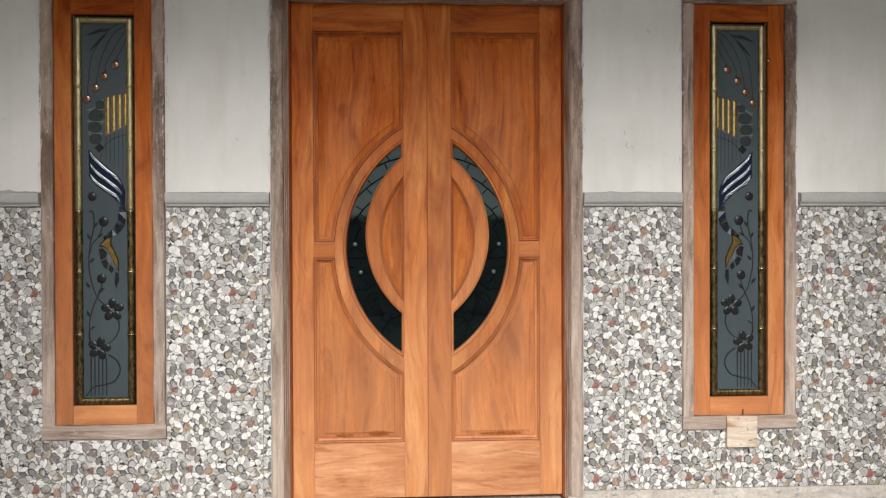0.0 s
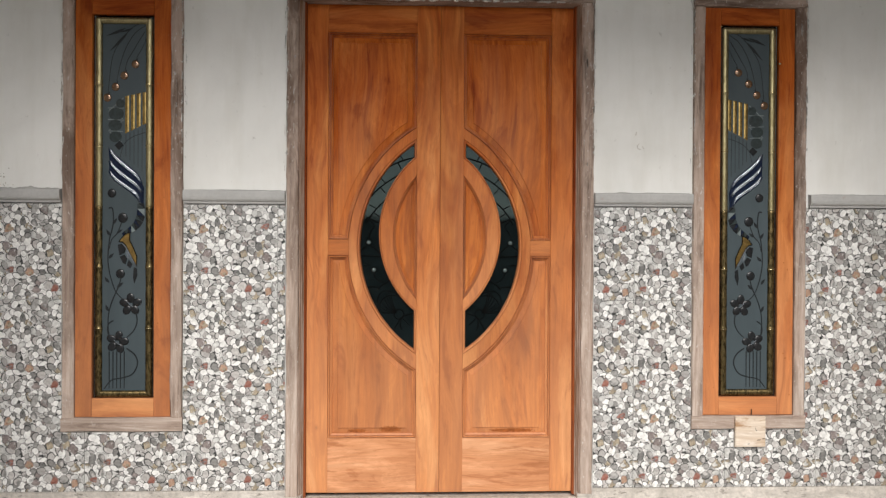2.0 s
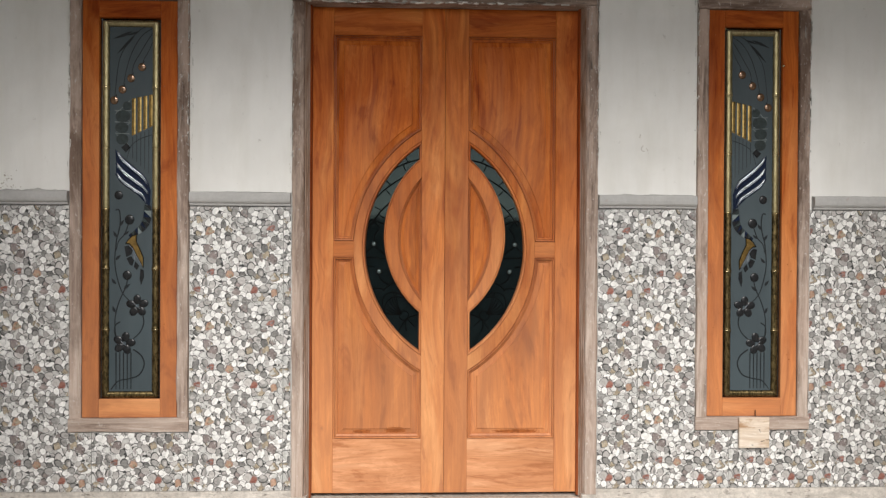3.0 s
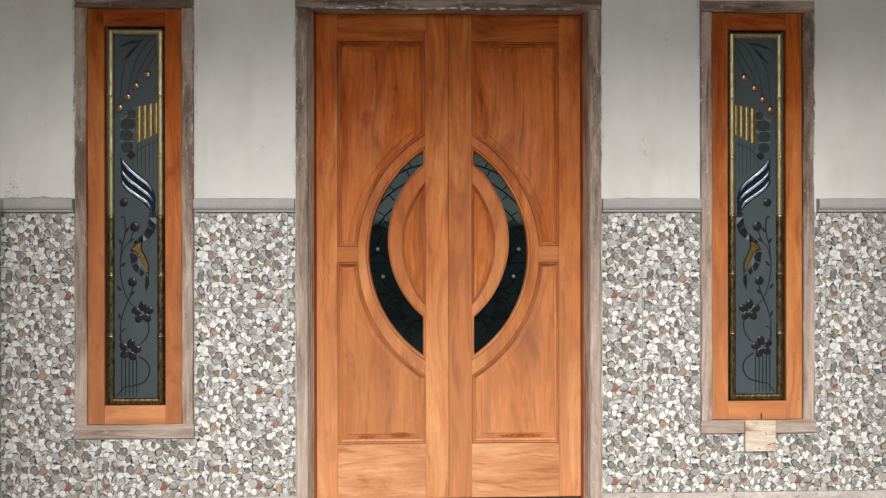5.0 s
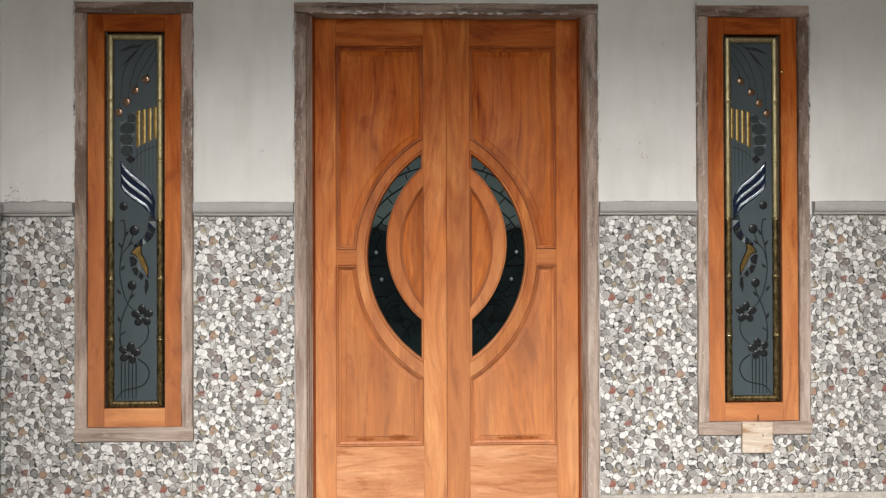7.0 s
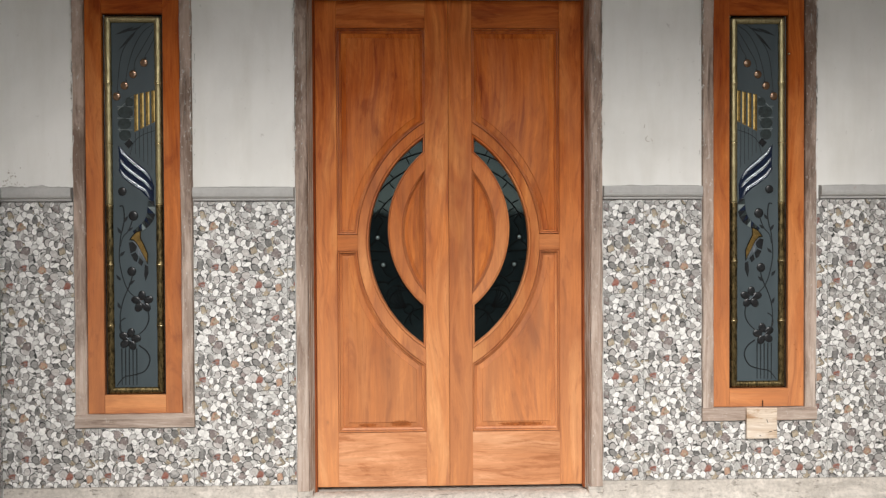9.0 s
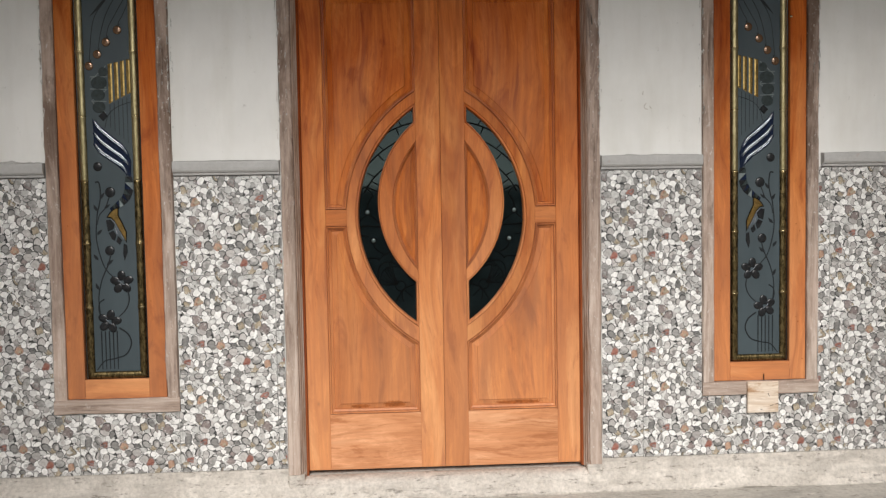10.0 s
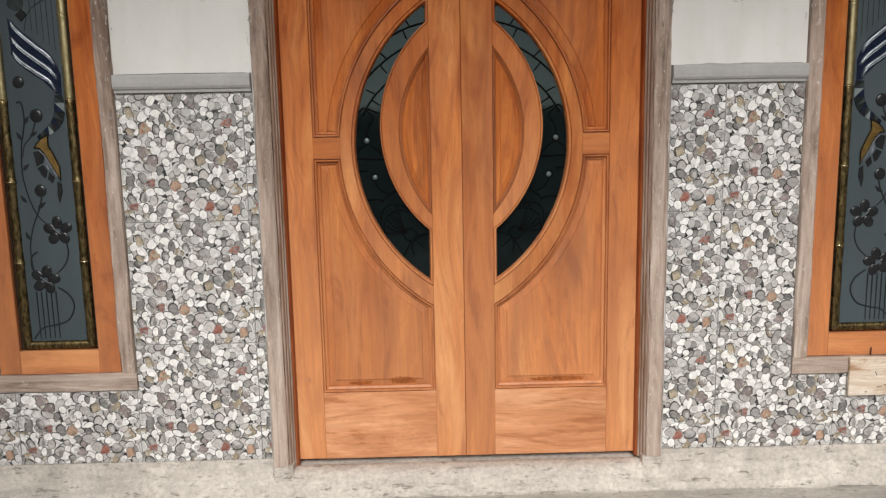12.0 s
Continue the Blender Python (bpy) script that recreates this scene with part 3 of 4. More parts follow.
part("jamb", strip([(DOOR[1] - a, y) for a, y in jamb_prof], (0.008, DOOR[3] - 0.0472), True, 0.0034, 2.0, 0.02), grey_up, door_frame)
part("head", strip([(DOOR[3] - 0.9 * a, y) for a, y in jamb_prof], (DOOR[0] - 0.001, DOOR[1] + 0.001), False, 0.0042, 3.0, 0.015), grey_across, door_frame)

part("stop", strip([(DOOR[0] + a, y) for a, y in stop_prof], (-0.025, DOOR[3] - 0.047), True, 0.0006, 4.0), frame_stain, door_frame, "brown stained rebate")
part("stop", strip([(DOOR[1] - a, y) for a, y in stop_prof], (-0.010, DOOR[3] - 0.047), True, 0.0006, 5.0), frame_stain, door_frame, "brown stained rebate")

# dark strip that paints the stop's shade on each leaf's outer edge
edge_shade_prof = [(0.0642, 0.0655), (0.0642, 0.0405), (0.0660, 0.0385), (0.0745, 0.0460), (0.0770, 0.0560), (0.0775, 0.0655)]
part("bead", strip([(DOOR[0] + a, y) for a, y in edge_shade_prof], (-0.020, DOOR[3] - 0.047), True, 0.0004, 8.0), wood_edge_shade, door_frame, "dark red strip for the shade on the leaf edge")
part("bead", strip([(DOOR[1] - a, y) for a, y in edge_shade_prof], (-0.010, DOOR[3] - 0.047), True, 0.0004, 9.0), wood_edge_shade, door_frame, "dark red strip for the shade on the leaf edge")

foot = strip([(DOOR[1] - 0.062, 0.06), (DOOR[1] - 0.061, -0.004), (DOOR[1] - 0.056, -0.0095), (DOOR[1] - 0.004, -0.0105), (DOOR[1] + 0.0005, -0.005), (DOOR[1], 0.06)], (-0.046, 0.0075), True, 0.005, 6.0, 0.006)
part("jamb_foot", foot, cement, door_frame, "pale cement pad under the jamb")
foot = strip([(DOOR[0] - 0.006, 0.06), (DOOR[0] - 0.005, -0.008), (DOOR[0] + 0.012, -0.014), (DOOR[0] + 0.05, -0.012), (DOOR[0] + 0.064, -0.002), (DOOR[0] + 0.066, 0.06)], (-0.055, 0.004), True, 0.007, 7.0, 0.006)
part("jamb_foot", foot, cement, door_frame, "crumbled cement lump at the jamb")


def smears(parent, x, z0, z1, y, count, seed, wide=0.004):
    """Thin dried dabs of mortar and plaster along the edge of a frame timber."""
    rnd = random.Random(seed)
    for _ in range(count):
        cz, w, h = rnd.uniform(z0, z1), rnd.uniform(0.2, 0.7) * wide, rnd.choice((0.004, 0.008, 0.022)) * rnd.uniform(0.6, 1.3)
        cx = x + rnd.gauss(0, 0.0022)
        pts = [(cx + w * math.cos(t) * rnd.uniform(0.3, 1.3) + 0.0015 * math.sin(3 * t), cz + h * math.sin(t) * rnd.uniform(0.6, 1.15)) for t in (2 * math.pi * k / 13 for k in range(13))]
        part("mortar_smear", rings(pts, [(0, 0.004), (0.0004, 0)], y - rnd.uniform(0.0004, 0.002), True), rnd.choice((plaster, grout, grout, cement)), parent)


smears(door_frame, DOOR[0] + 0.003, 1.45, 2.14, -0.0062, 34, 31), smears(door_frame, DOOR[1] - 0.003, 1.45, 2.14, -0.0062, 36, 32)
smears(door_frame, DOOR[0] + 0.03, 1.1, 2.1, -0.0075, 7, 33, 0.003), smears(door_frame, DOOR[1] - 0.03, 1.3, 2.1, -0.0075, 9, 34, 0.003)
crumb = random.Random(8)
for _ in range(64):
    x, w, dz = crumb.uniform(DOOR[0] + 0.06, DOOR[1] - 0.07), crumb.uniform(0.003, 0.030), abs(crumb.gauss(0, 0.004))
    pts = [(x + w * math.cos(a) * crumb.uniform(0.7, 1.1), DOOR[3] - 0.0475 + dz + crumb.uniform(0.0012, 0.0048) * math.sin(a)) for a in (2 * math.pi * k / 9 for k in range(9))]
    part("plaster_crumb", rings(pts, [(0, 0.006), (0.0006, 0)], -0.0055 - crumb.uniform(0, 0.003), True), crumb.choice((plaster, grout, grout)), door_frame)

for x, z0, z1, n_, sd in ((-1.585, 1.32, 2.3, 16, 81), (-1.072, 1.4, 2.3, 10, 82), (-0.658, 1.32, 2.3, 16, 83), (0.664, 1.32, 2.3, 12, 84), (1.079, 1.4, 2.3, 10, 85), (1.590, 1.32, 2.3, 16, 86)):
    smears(wall_north, x, z0, z1, PLASTER_Y + 0.0006, n_, sd, 0.0022)

# ---------------------------------------------------------------- door leaves
LEAF_Y, THICK, TOP_Z, BOT_Z = 0.066, 0.036, 2.1065, -0.004
U_IN, U_OUT = 0.101, 0.483
OUTER, GLASS_O, GLASS_I, INNER = (-0.2187, 1.054, 0.6147), (-0.196, 1.063, 0.5545), (-0.1737, 1.118, 0.4317), (-0.204, 1.104, 0.407)


def door_leaf(name, s, mid, edge, label):
    """One leaf: s is -1 for the leaf that runs towards -x. Shapes are given by u, the distance from the meeting edge."""
    leaf = thing(name, label, "door", "structure", at=(mid, LEAF_Y, 0))
    F = lambda poly: [(s * u, z) for u, z in poly]
    up, across = wood_up, wood_across
    part("stile", member(F(rect(0.0006, U_IN, BOT_Z, TOP_Z)), 0, THICK, 0.0012), up, leaf)
    part("stile", member(F(rect(U_OUT, edge, BOT_Z, TOP_Z)), 0, THICK), up, leaf)
    part("rail", member(F(rect(U_IN, U_OUT, 1.986, TOP_Z)), 0.0005, THICK, 0.0012), wood_across, leaf)
    part("rail", member(F(rect(U_IN, U_OUT, BOT_Z, 0.232)), 0.0005, THICK, 0.0012), wood_board, leaf)
    u_top = OUTER[0] + math.sqrt(OUTER[2] ** 2 - (1.093 - OUTER[1]) ** 2)
    u_low = OUTER[0] + math.sqrt(OUTER[2] ** 2 - (1.024 - OUTER[1]) ** 2)
    part("rail", member(F([(u_low, 1.024), (U_OUT, 1.024), (U_OUT, 1.093), (u_top, 1.093)]), 0.001, THICK, 0.0012), across, leaf)
    out = arc(*OUTER, U_IN, True, 44)
    part("arch_band", member(F(out + arc(*GLASS_O, U_IN, False, 44)), 0.0005, THICK, 0.0018), up, leaf)
    part("inner_band", member(F(arc(*GLASS_I, U_IN, True, 36) + arc(*INNER, U_IN, False, 30)), 0.0005, THICK, 0.0018), up, leaf)

    bead = [(0, 0.002), (0.0002, 0.0080), (0.0025, 0.0080), (0.0029, 0.0), (0.0044, -0.0026), (0.0070, -0.0022), (0.0086, 0.002), (0.0089, 0.0098), (0.0114, 0.0098), (0.0118, 0.0062), (0.0150, 0.0082), (0.0185, 0.0105), (0.0195, 0.016)]
    field = [(0.018, 0.022), (0.018, 0.0150), (0.0205, 0.0150), (0.0225, 0.0135), (0.0420, 0.0095), (0.0432, 0.0062), (0.0450, 0.0056)]
    hi = [p for p in out if p[1] > 1.093 + 0.004] + [(u_top, 1.093)]
    lo = [(u_low, 1.024)] + [p for p in out if p[1] < 1.024 - 0.004]
    shapes = [("upper_panel", [(U_OUT, 1.986), (U_IN, 1.986)] + hi + [(U_OUT, 1.093)]),
              ("lower_panel", [(U_OUT, 1.024)] + lo + [(U_IN, 0.232), (U_OUT, 0.232)]),
              ("inner_panel", lambda d: F(arc(INNER[0], INNER[1], INNER[2] - d, U_IN + d, True, 30)))]
    for nm, poly in shapes:
        k = 0.60 if nm == "inner_panel" else 1.0
        poly = poly if callable(poly) else F(poly)
        pnl = part(nm, rings(poly, [(d * k, y) for d, y in field], 0), {"lower_panel": wood_field, "upper_panel": wood_field, "inner_panel": wood_inner}[nm], leaf)
        part("moulding", rings(poly, [(d * k, y) for d, y in bead], 0, False, False), wood_trim, pnl)
    # crescent of leaded glass
    cres = lambda d: F(arc(GLASS_O[0], GLASS_O[1], GLASS_O[2] - 1.7 * d, U_IN + 1.5 * d, True, 40) + arc(GLASS_I[0], GLASS_I[1], GLASS_I[2] + d, U_IN + 1.5 * d, False, 34))
    glass = part("crescent_pane", rings(cres, [(0.004, 0.024), (0.004, 0.019)], 0, True, True), tinted, leaf, "dark teal leaded glass crescent")
    part("glazing_bead", rings(cres, [(-0.0012, 0.002), (-0.0010, 0.0075), (0.0008, 0.0075), (0.0010, -0.0010), (0.0026, -0.0034), (0.0050, -0.0030), (0.0064, 0.0015), (0.0072, 0.010), (0.0080, 0.019)], 0, False, False), wood_trim, glass, "rounded glazing bead")
    y_lead = 0.0178

    def spot(a, f):
        """A place on the crescent: a is the angle from the level in degrees, f runs from its inner to its outer edge."""
        def on(c):
            ang = radians(a)
            dx, dz = math.cos(ang), math.sin(ang)
            ox, oz = -0.17 - c[0], 1.07 - c[1]
            b, q = ox * dx + oz * dz, ox * ox + oz * oz - c[2] ** 2
            d = -b + math.sqrt(b * b - q)
            return Vector((-0.17 + d * dx, 1.07 + d * dz))
        p = on(GLASS_I).lerp(on(GLASS_O), f)
        return (s * p.x, y_lead, p.y)

    def lead_curve(a0, f0, a1, f1, r=0.0028, bow=0.0):
        part("lead_line", tube([spot(a0 + (a1 - a0) * i / 8, f0 + (f1 - f0) * i / 8 + bow * math.sin(math.pi * i / 8)) for i in range(9)], 1.05 * r, 6), lead, glass)

    # branching twigs of lead in the upper half
    for a0, f0, a1, f1 in ((54.5, 0.04, 38.5, 0.97), (41.5, 0.04, 21.5, 0.96), (25.5, 0.06, 10.5, 0.70)):
        on_stem = lambda q: (a0 + (a1 - a0) * q, f0 + (f1 - f0) * q + 0.05 * math.sin(math.pi * q))
        part("lead_line", tube([spot(*on_stem(i / 10)) for i in range(11)], 0.0031, 6), lead, glass)
        for q, da, df in ((0.40, 0.6, 0.40), (0.56, -1.4, -0.40), (0.80, -1.0, -0.50)):
            a, f = on_stem(q)
            if q < 0.7 or a1 < 20:
                lead_curve(a, f, a + da, max(0.02, min(0.97, f + df)), 0.0024)
    lead_curve(58, 0.08, 56, 0.9, 0.0024), lead_curve(56.5, 0.5, 54.5, 0.2, 0.0022)
    lead_curve(13.5, 0.72, 9.5, 0.30, 0.0024, -0.1), lead_curve(13.5, 0.72, 8.0, 0.93, 0.0022, 0.05)
    # stems that hold the two glass beads
    lead_curve(9, 0.34, 3.0, 0.52, 0.0024, 0.05), lead_curve(-0.4, 0.45, -5.0, 0.12, 0.0024, -0.06), lead_curve(-0.4, 0.60, -4.6, 0.92, 0.0024, 0.06)
    lead_curve(-5.0, 0.95, -6.8, 0.06, 0.0024), lead_curve(-9.0, 0.92, -10.5, 0.62, 0.0022, 0.05), lead_curve(-15.0, 0.50, -21.5, 0.30, 0.0024, 0.08)
    lead_curve(-20.5, 0.95, -24.0, 0.55, 0.0024, -0.15), lead_curve(-24.0, 0.55, -21.5, 0.06, 0.0024, 0.1)
    # fan of petals in the lower half
    for k in range(7):
        lead_curve(-39.5, 0.46, -33.5 + 1.25 * k, 0.90 - 0.125 * k, 0.0017, 0.04)
    for grow in (1.0, 0.74):
        part("lead_line", tube([spot(-38.5 + 12.5 * grow * math.sin(math.pi * i / 16), 0.46 + 0.47 * math.cos(math.pi * i / 16)) for i in range(17)], 0.0021, 6), lead, glass)
    part("lead_line", tube([spot(-41 + 2.6 * math.sin(2 * math.pi * i / 12), 0.44 + 0.15 * math.cos(2 * math.pi * i / 12)) for i in range(13)], 0.0022, 6), lead, glass)
    for a1, f1, bow in ((-46, 0.95, 0.08), (-48, 0.70, 0.06), (-49.5, 0.45, 0.0), (-47, 0.08, -0.06)):
        lead_curve(-43.2, 0.44, a1, f1, 0.0021, bow)
    for a, f in ((1.3, 0.52), (-13.4, 0.47)):
        p = spot(a, f)
        part("glass_bead", dome(p[0], p[2], 0.0095, 0.0095, y_lead, 0.006), pearl, glass, "clear round glass bead", True)
        part("lead_ring", tube([(p[0] + 0.0115 * math.cos(0.4488 * i), y_lead, p[2] + 0.0115 * math.sin(0.4488 * i)) for i in range(15)], 0.0022, 6), lead, glass)
    return leaf


first_leaf = door_leaf("door_1", -1, 0.0012, 0.5805, "orange mahogany panelled door leaf with crescent of leaded glass, closed")
second_leaf = door_leaf("door_2", 1, 0.0012, 0.5845, "orange mahogany panelled door leaf with crescent of leaded glass, closed")



def varnish_stain(leaf, s, u0, u1, z0, z1, seed):
    """A run of dark varnish pooled along the foot of a lower panel, lying on its bevel."""
    rnd = random.Random(seed)
    edges = [(0.0225, 0.0135), (0.0420, 0.0095), (0.0432, 0.0062), (0.0450, 0.0056), (0.2, 0.0056)]

    def depth(u, z):
        d = max(0.0226, min(z - 0.232, U_OUT - u, u - U_IN))
        for (d0, y0), (d1, y1) in zip(edges, edges[1:]):
            if d <= d1:
                return y0 + (y1 - y0) * (d - d0) / (d1 - d0)
        return 0.0056

    n, m_ = max(6, int((u1 - u0) / 0.003)), max(6, int((z1 - z0) / 0.003))
    bm = bmesh.new()
    ids = {}
    for i in range(n + 1):
        for j in range(m_ + 1):
            u, z = u0 + (u1 - u0) * i / n, z0 + (z1 - z0) * j / m_
            ids[i, j] = bm.verts.new((s * u, depth(u, z) - 0.0007, z))
    for i in range(n):
        for j in range(m_):
            p, q = 2 * (i + 0.5) / n - 1, 2 * (j + 0.5) / m_ - 1
            if (abs(p) ** 2.5 + abs(q) ** 2.5) + 0.75 * noise.noise(Vector((seed + 22 * p * (u1 - u0) / 0.06, 5.0 * q * (z1 - z0) / 0.06, seed * 0.7))) < 0.72:
                bm.faces.new((ids[i, j], ids[i + 1, j], ids[i + 1, j + 1], ids[i, j + 1]))
    bmesh.ops.delete(bm, geom=[v for v in bm.verts if not v.link_faces], context="VERTS")
    part("varnish_stain", bm, stain_varnish, leaf, "dark red-brown varnish stain")


varnish_stain(first_leaf, -1, 0.160, 0.262, 0.2545, 0.2840, 3.0)
varnish_stain(first_leaf, -1, 0.310, 0.400, 0.2545, 0.2700, 5.0)
varnish_stain(second_leaf, 1, 0.210, 0.430, 0.2545, 0.2700, 7.0)

# ---------------------------------------------------------------- windows
PX = 0.00240                                          # size of one unit of the motif's drawing grid


def window(name, cx, hand, label):
    """A tall fixed sash with a leaded glass motif; hand -1 or 1 mirrors the motif."""
    win = thing(name, label, "window", "structure", at=(cx, 0, 0))
    sx, sz0, sz1 = 0.197, 0.343, 2.100
    gx, gz0, gz1 = 0.1275, 0.421, 2.028
    seed = 10 + cx
    # grey outer frame
    prof = [(WIN_OUT, 0.12), (WIN_OUT, 0.0), (WIN_OUT - 0.003, -0.008), (sx + 0.006, -0.008), (sx + 0.002, -0.004), (sx + 0.001, 0.12)]
    part("jamb", strip([(-a, y) for a, y in prof], (WIN_Z0 + 0.058, sz1 + 0.001), True, 0.0034, seed, 0.02), grey_up, win, "weathered grey timber jamb")
    part("jamb", strip(prof, (WIN_Z0 + 0.058, sz1 + 0.001), True, 0.0034, seed + 1, 0.02), grey_up, win, "weathered grey timber jamb")
    head = [(WIN_Z1, 0.12), (WIN_Z1, 0.0), (WIN_Z1 - 0.003, -0.0075), (sz1 + 0.006, -0.0075), (sz1 + 0.002, -0.003), (sz1 + 0.001, 0.12)]
    part("head", strip(head, (-WIN_OUT, WIN_OUT), False, 0.0036, seed + 2, 0.015), grey_across, win, "weathered grey timber head")
    sill = [(WIN_Z0, 0.12), (WIN_Z0, 0.0), (WIN_Z0 + 0.003, -0.010), (sz0 - 0.005, -0.010), (sz0 - 0.002, -0.005), (sz0 - 0.001, 0.12)]
    part("sill", strip(sill, (-WIN_OUT - 0.002, WIN_OUT + 0.002), False, 0.0036, seed + 3, 0.015), grey_across, win, "weathered grey timber sill")
    smears(win, -WIN_OUT + 0.002, 1.45, WIN_Z1, -0.0085, 30, 40 + hand), smears(win, WIN_OUT - 0.002, 1.45, WIN_Z1, -0.0085, 34, 50 + hand)
    smears(win, (sx + WIN_OUT) / 2, 1.5, WIN_Z1, -0.0095, 10, 60 + hand, 0.003)
    # orange sash
    y = 0.001
    part("stile", member(rect(-sx, -gx, sz0, sz1), y, 0.04), sash_up, win)
    part("stile", member(rect(gx, sx, sz0, sz1), y, 0.04), sash_up, win)
    part("rail", member(rect(-gx, gx, sz0, gz0), y + 0.0006, 0.04, 0.0012), sash_across, win)
    part("rail", member(rect(-gx, gx, gz1, sz1), y + 0.0006, 0.04, 0.0012), sash_across, win)
    part("pane", member(rect(-gx, gx, gz0, gz1), 0.020, 0.005, 0.0005), clear_dark, win, "dark clear glass pane")
    ix, iz0, iz1 = 0.1040, 0.4385, 2.0055
    marks = random.Random(70 + hand)
    for _ in range(13):                               # filled nail holes and pin knots in the sash
        side, r = marks.choice((-1, 1)), marks.uniform(0.0018, 0.0036)
        part("nail_hole", dome(side * marks.uniform(0.142, 0.190), marks.uniform(0.37, 2.05), r, r * marks.uniform(0.7, 1.5), y + 0.0002, 0.0005, marks.uniform(-0.4, 0.4), 8), stain_varnish, win)
    panel = part("frosted_panel", member(rect(-ix + 0.010, ix - 0.010, iz0 + 0.010, iz1 - 0.010), 0.0155, 0.004, 0.001), frosted, win, "grey-blue sandblasted glass with etched flowers")
    # bamboo-like brass came
    node_z = (0.714, 0.972, 1.224, 1.481, 1.737)

    def bar(p, q, joints, radius=0.0160, squash=0.42):
        n = 150
        length = (Vector(q) - Vector(p)).length
        def swell(f):
            s = 1.0 + (0.03 * math.sin(40 * f) if joints else 0.0)
            for jz in joints:
                d = abs(f * length - jz) / 0.006
                if d < 2.0:
                    s += 0.20 * math.exp(-d * d * 1.2) - (0.28 if d < 0.25 else 0)
            return s
        return tube([Vector(p).lerp(Vector(q), i / n) for i in range(n + 1)], radius, 16, swell, squash)

    for sgn in (-1, 1):
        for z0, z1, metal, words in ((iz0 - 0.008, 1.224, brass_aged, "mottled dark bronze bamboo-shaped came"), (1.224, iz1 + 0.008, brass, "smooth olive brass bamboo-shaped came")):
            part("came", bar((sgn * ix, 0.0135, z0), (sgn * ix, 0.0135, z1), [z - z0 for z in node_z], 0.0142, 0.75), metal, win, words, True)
        part("edge_strip", member(ccw(rect(sgn * 0.1268, sgn * 0.1175, gz0 + 0.001, gz1 - 0.001)), 0.013, 0.006, 0.003), edge_glass, win, "dark silvered edge glass")
        for z in node_z:
            ring_line = [(sgn * ix + 0.0152 * math.cos(q), 0.0135 - 0.0118 * math.sin(q), z) for q in (math.pi * i / 10 for i in range(11))]
            part("came_joint", tube(ring_line, 0.0017, 6), brass_bright, win, "bright brass joint ring", True)
    for z in (iz0, iz1):
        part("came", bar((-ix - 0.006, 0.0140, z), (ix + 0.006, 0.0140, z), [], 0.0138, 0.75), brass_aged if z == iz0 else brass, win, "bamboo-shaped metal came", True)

    # the motif: drawn on a grid with x from the pane's middle and z downwards from the sash's top
    P = lambda gx_, gz_: (-hand * (gx_ - 247.5) * PX, sz1 - (gz_ - 24) * PX)
    yf = 0.0150

    def stem(ctrl, r=0.0024, mat=ink, nm="stem"):
        line = smooth_line([P(*c) for c in ctrl])
        part(nm, tube([(x, yf, z) for x, z in line], 1.25 * r, 6, lambda f: 1.0 - 0.35 * f, 0.6), mat, panel)

    def leafblade(x0, z0, x1, z1, wide):
        a, b = Vector(P(x0, z0)), Vector(P(x1, z1))
        d = b - a
        n = Vector((-d.y, d.x)).normalized() * wide * PX
        poly = [a + d * f + n * w for f, w in ((0, 0), (0.25, 0.8), (0.5, 1.0), (0.8, 0.5), (1, 0), (0.8, -0.25), (0.5, -0.6), (0.25, -0.5))]
        part("leaf", rings([(p.x, p.y) for p in poly], [(0, 0.002), (0.0004, 0.0)], yf - 0.0008, True), ink, panel)

    def facet(ctrl, mat, nm="facet", lift=0.003, rim=0.0018):
        part(nm, rings([P(*c) for c in ctrl], [(0, lift), (rim, 0.0)], yf - lift + 0.001, True), mat, panel)

    def outline(ctrl, r=0.0013, mat=lead):
        pts = [P(*c) for c in ctrl]
        part("lead_edge", tube([(x, yf - 0.003, z) for x, z in pts + pts[:1]], r, 6), mat, panel)

    def bud(x, z, r, mat=petal_glass, nm="bud"):
        px, pz = P(x, z)
        part(nm, dome(px, pz, r * PX, r * 1.05 * PX, yf + 0.0005, 0.0042), mat, panel, smooth=True)

    # arching grass at the top and the drops on it
    for c in (((284, 66), (262, 74), (240, 100), (226, 130), (219, 190)), ((286, 70), (266, 84), (250, 110), (240, 140), (234, 170)), ((288, 74), (276, 92), (262, 116), (252, 134), (248, 152)),
              ((289, 78), (284, 96), (276, 114), (270, 124), (267, 132))):
        stem(c, 0.0013)
    leafblade(250, 76, 216, 90, 3.2), leafblade(254, 82, 222, 117, 3.0), leafblade(262, 76, 238, 84, 2.4)
    for x, z in ((266, 139), (247, 159), (232, 179), (218, 198)):
        stem(((x + 4, z - 10), (x + 2, z - 6), (x, z - 2)), 0.002)
        bud(x, z, 7.2, copper, "drop")
    # fluted gold field
    for k in range(4):
        x = 247 + 10.0 * k
        t0, t1, b0, b1 = 194 - 2.3 * k, 194 - 2.3 * (k + 1), 263 - 5.0 * k, 263 - 5.0 * (k + 1)
        part("gold_flute", rings([P(x, t0), P(x + 9.7, t1), P(x + 9.7, b1), P(x, b0)], [(0, 0.004), (0.0015, 0.0015), (0.006, -0.001), (0.0085, -0.0015)], yf, True), gold, panel, "gold foiled glass flute")
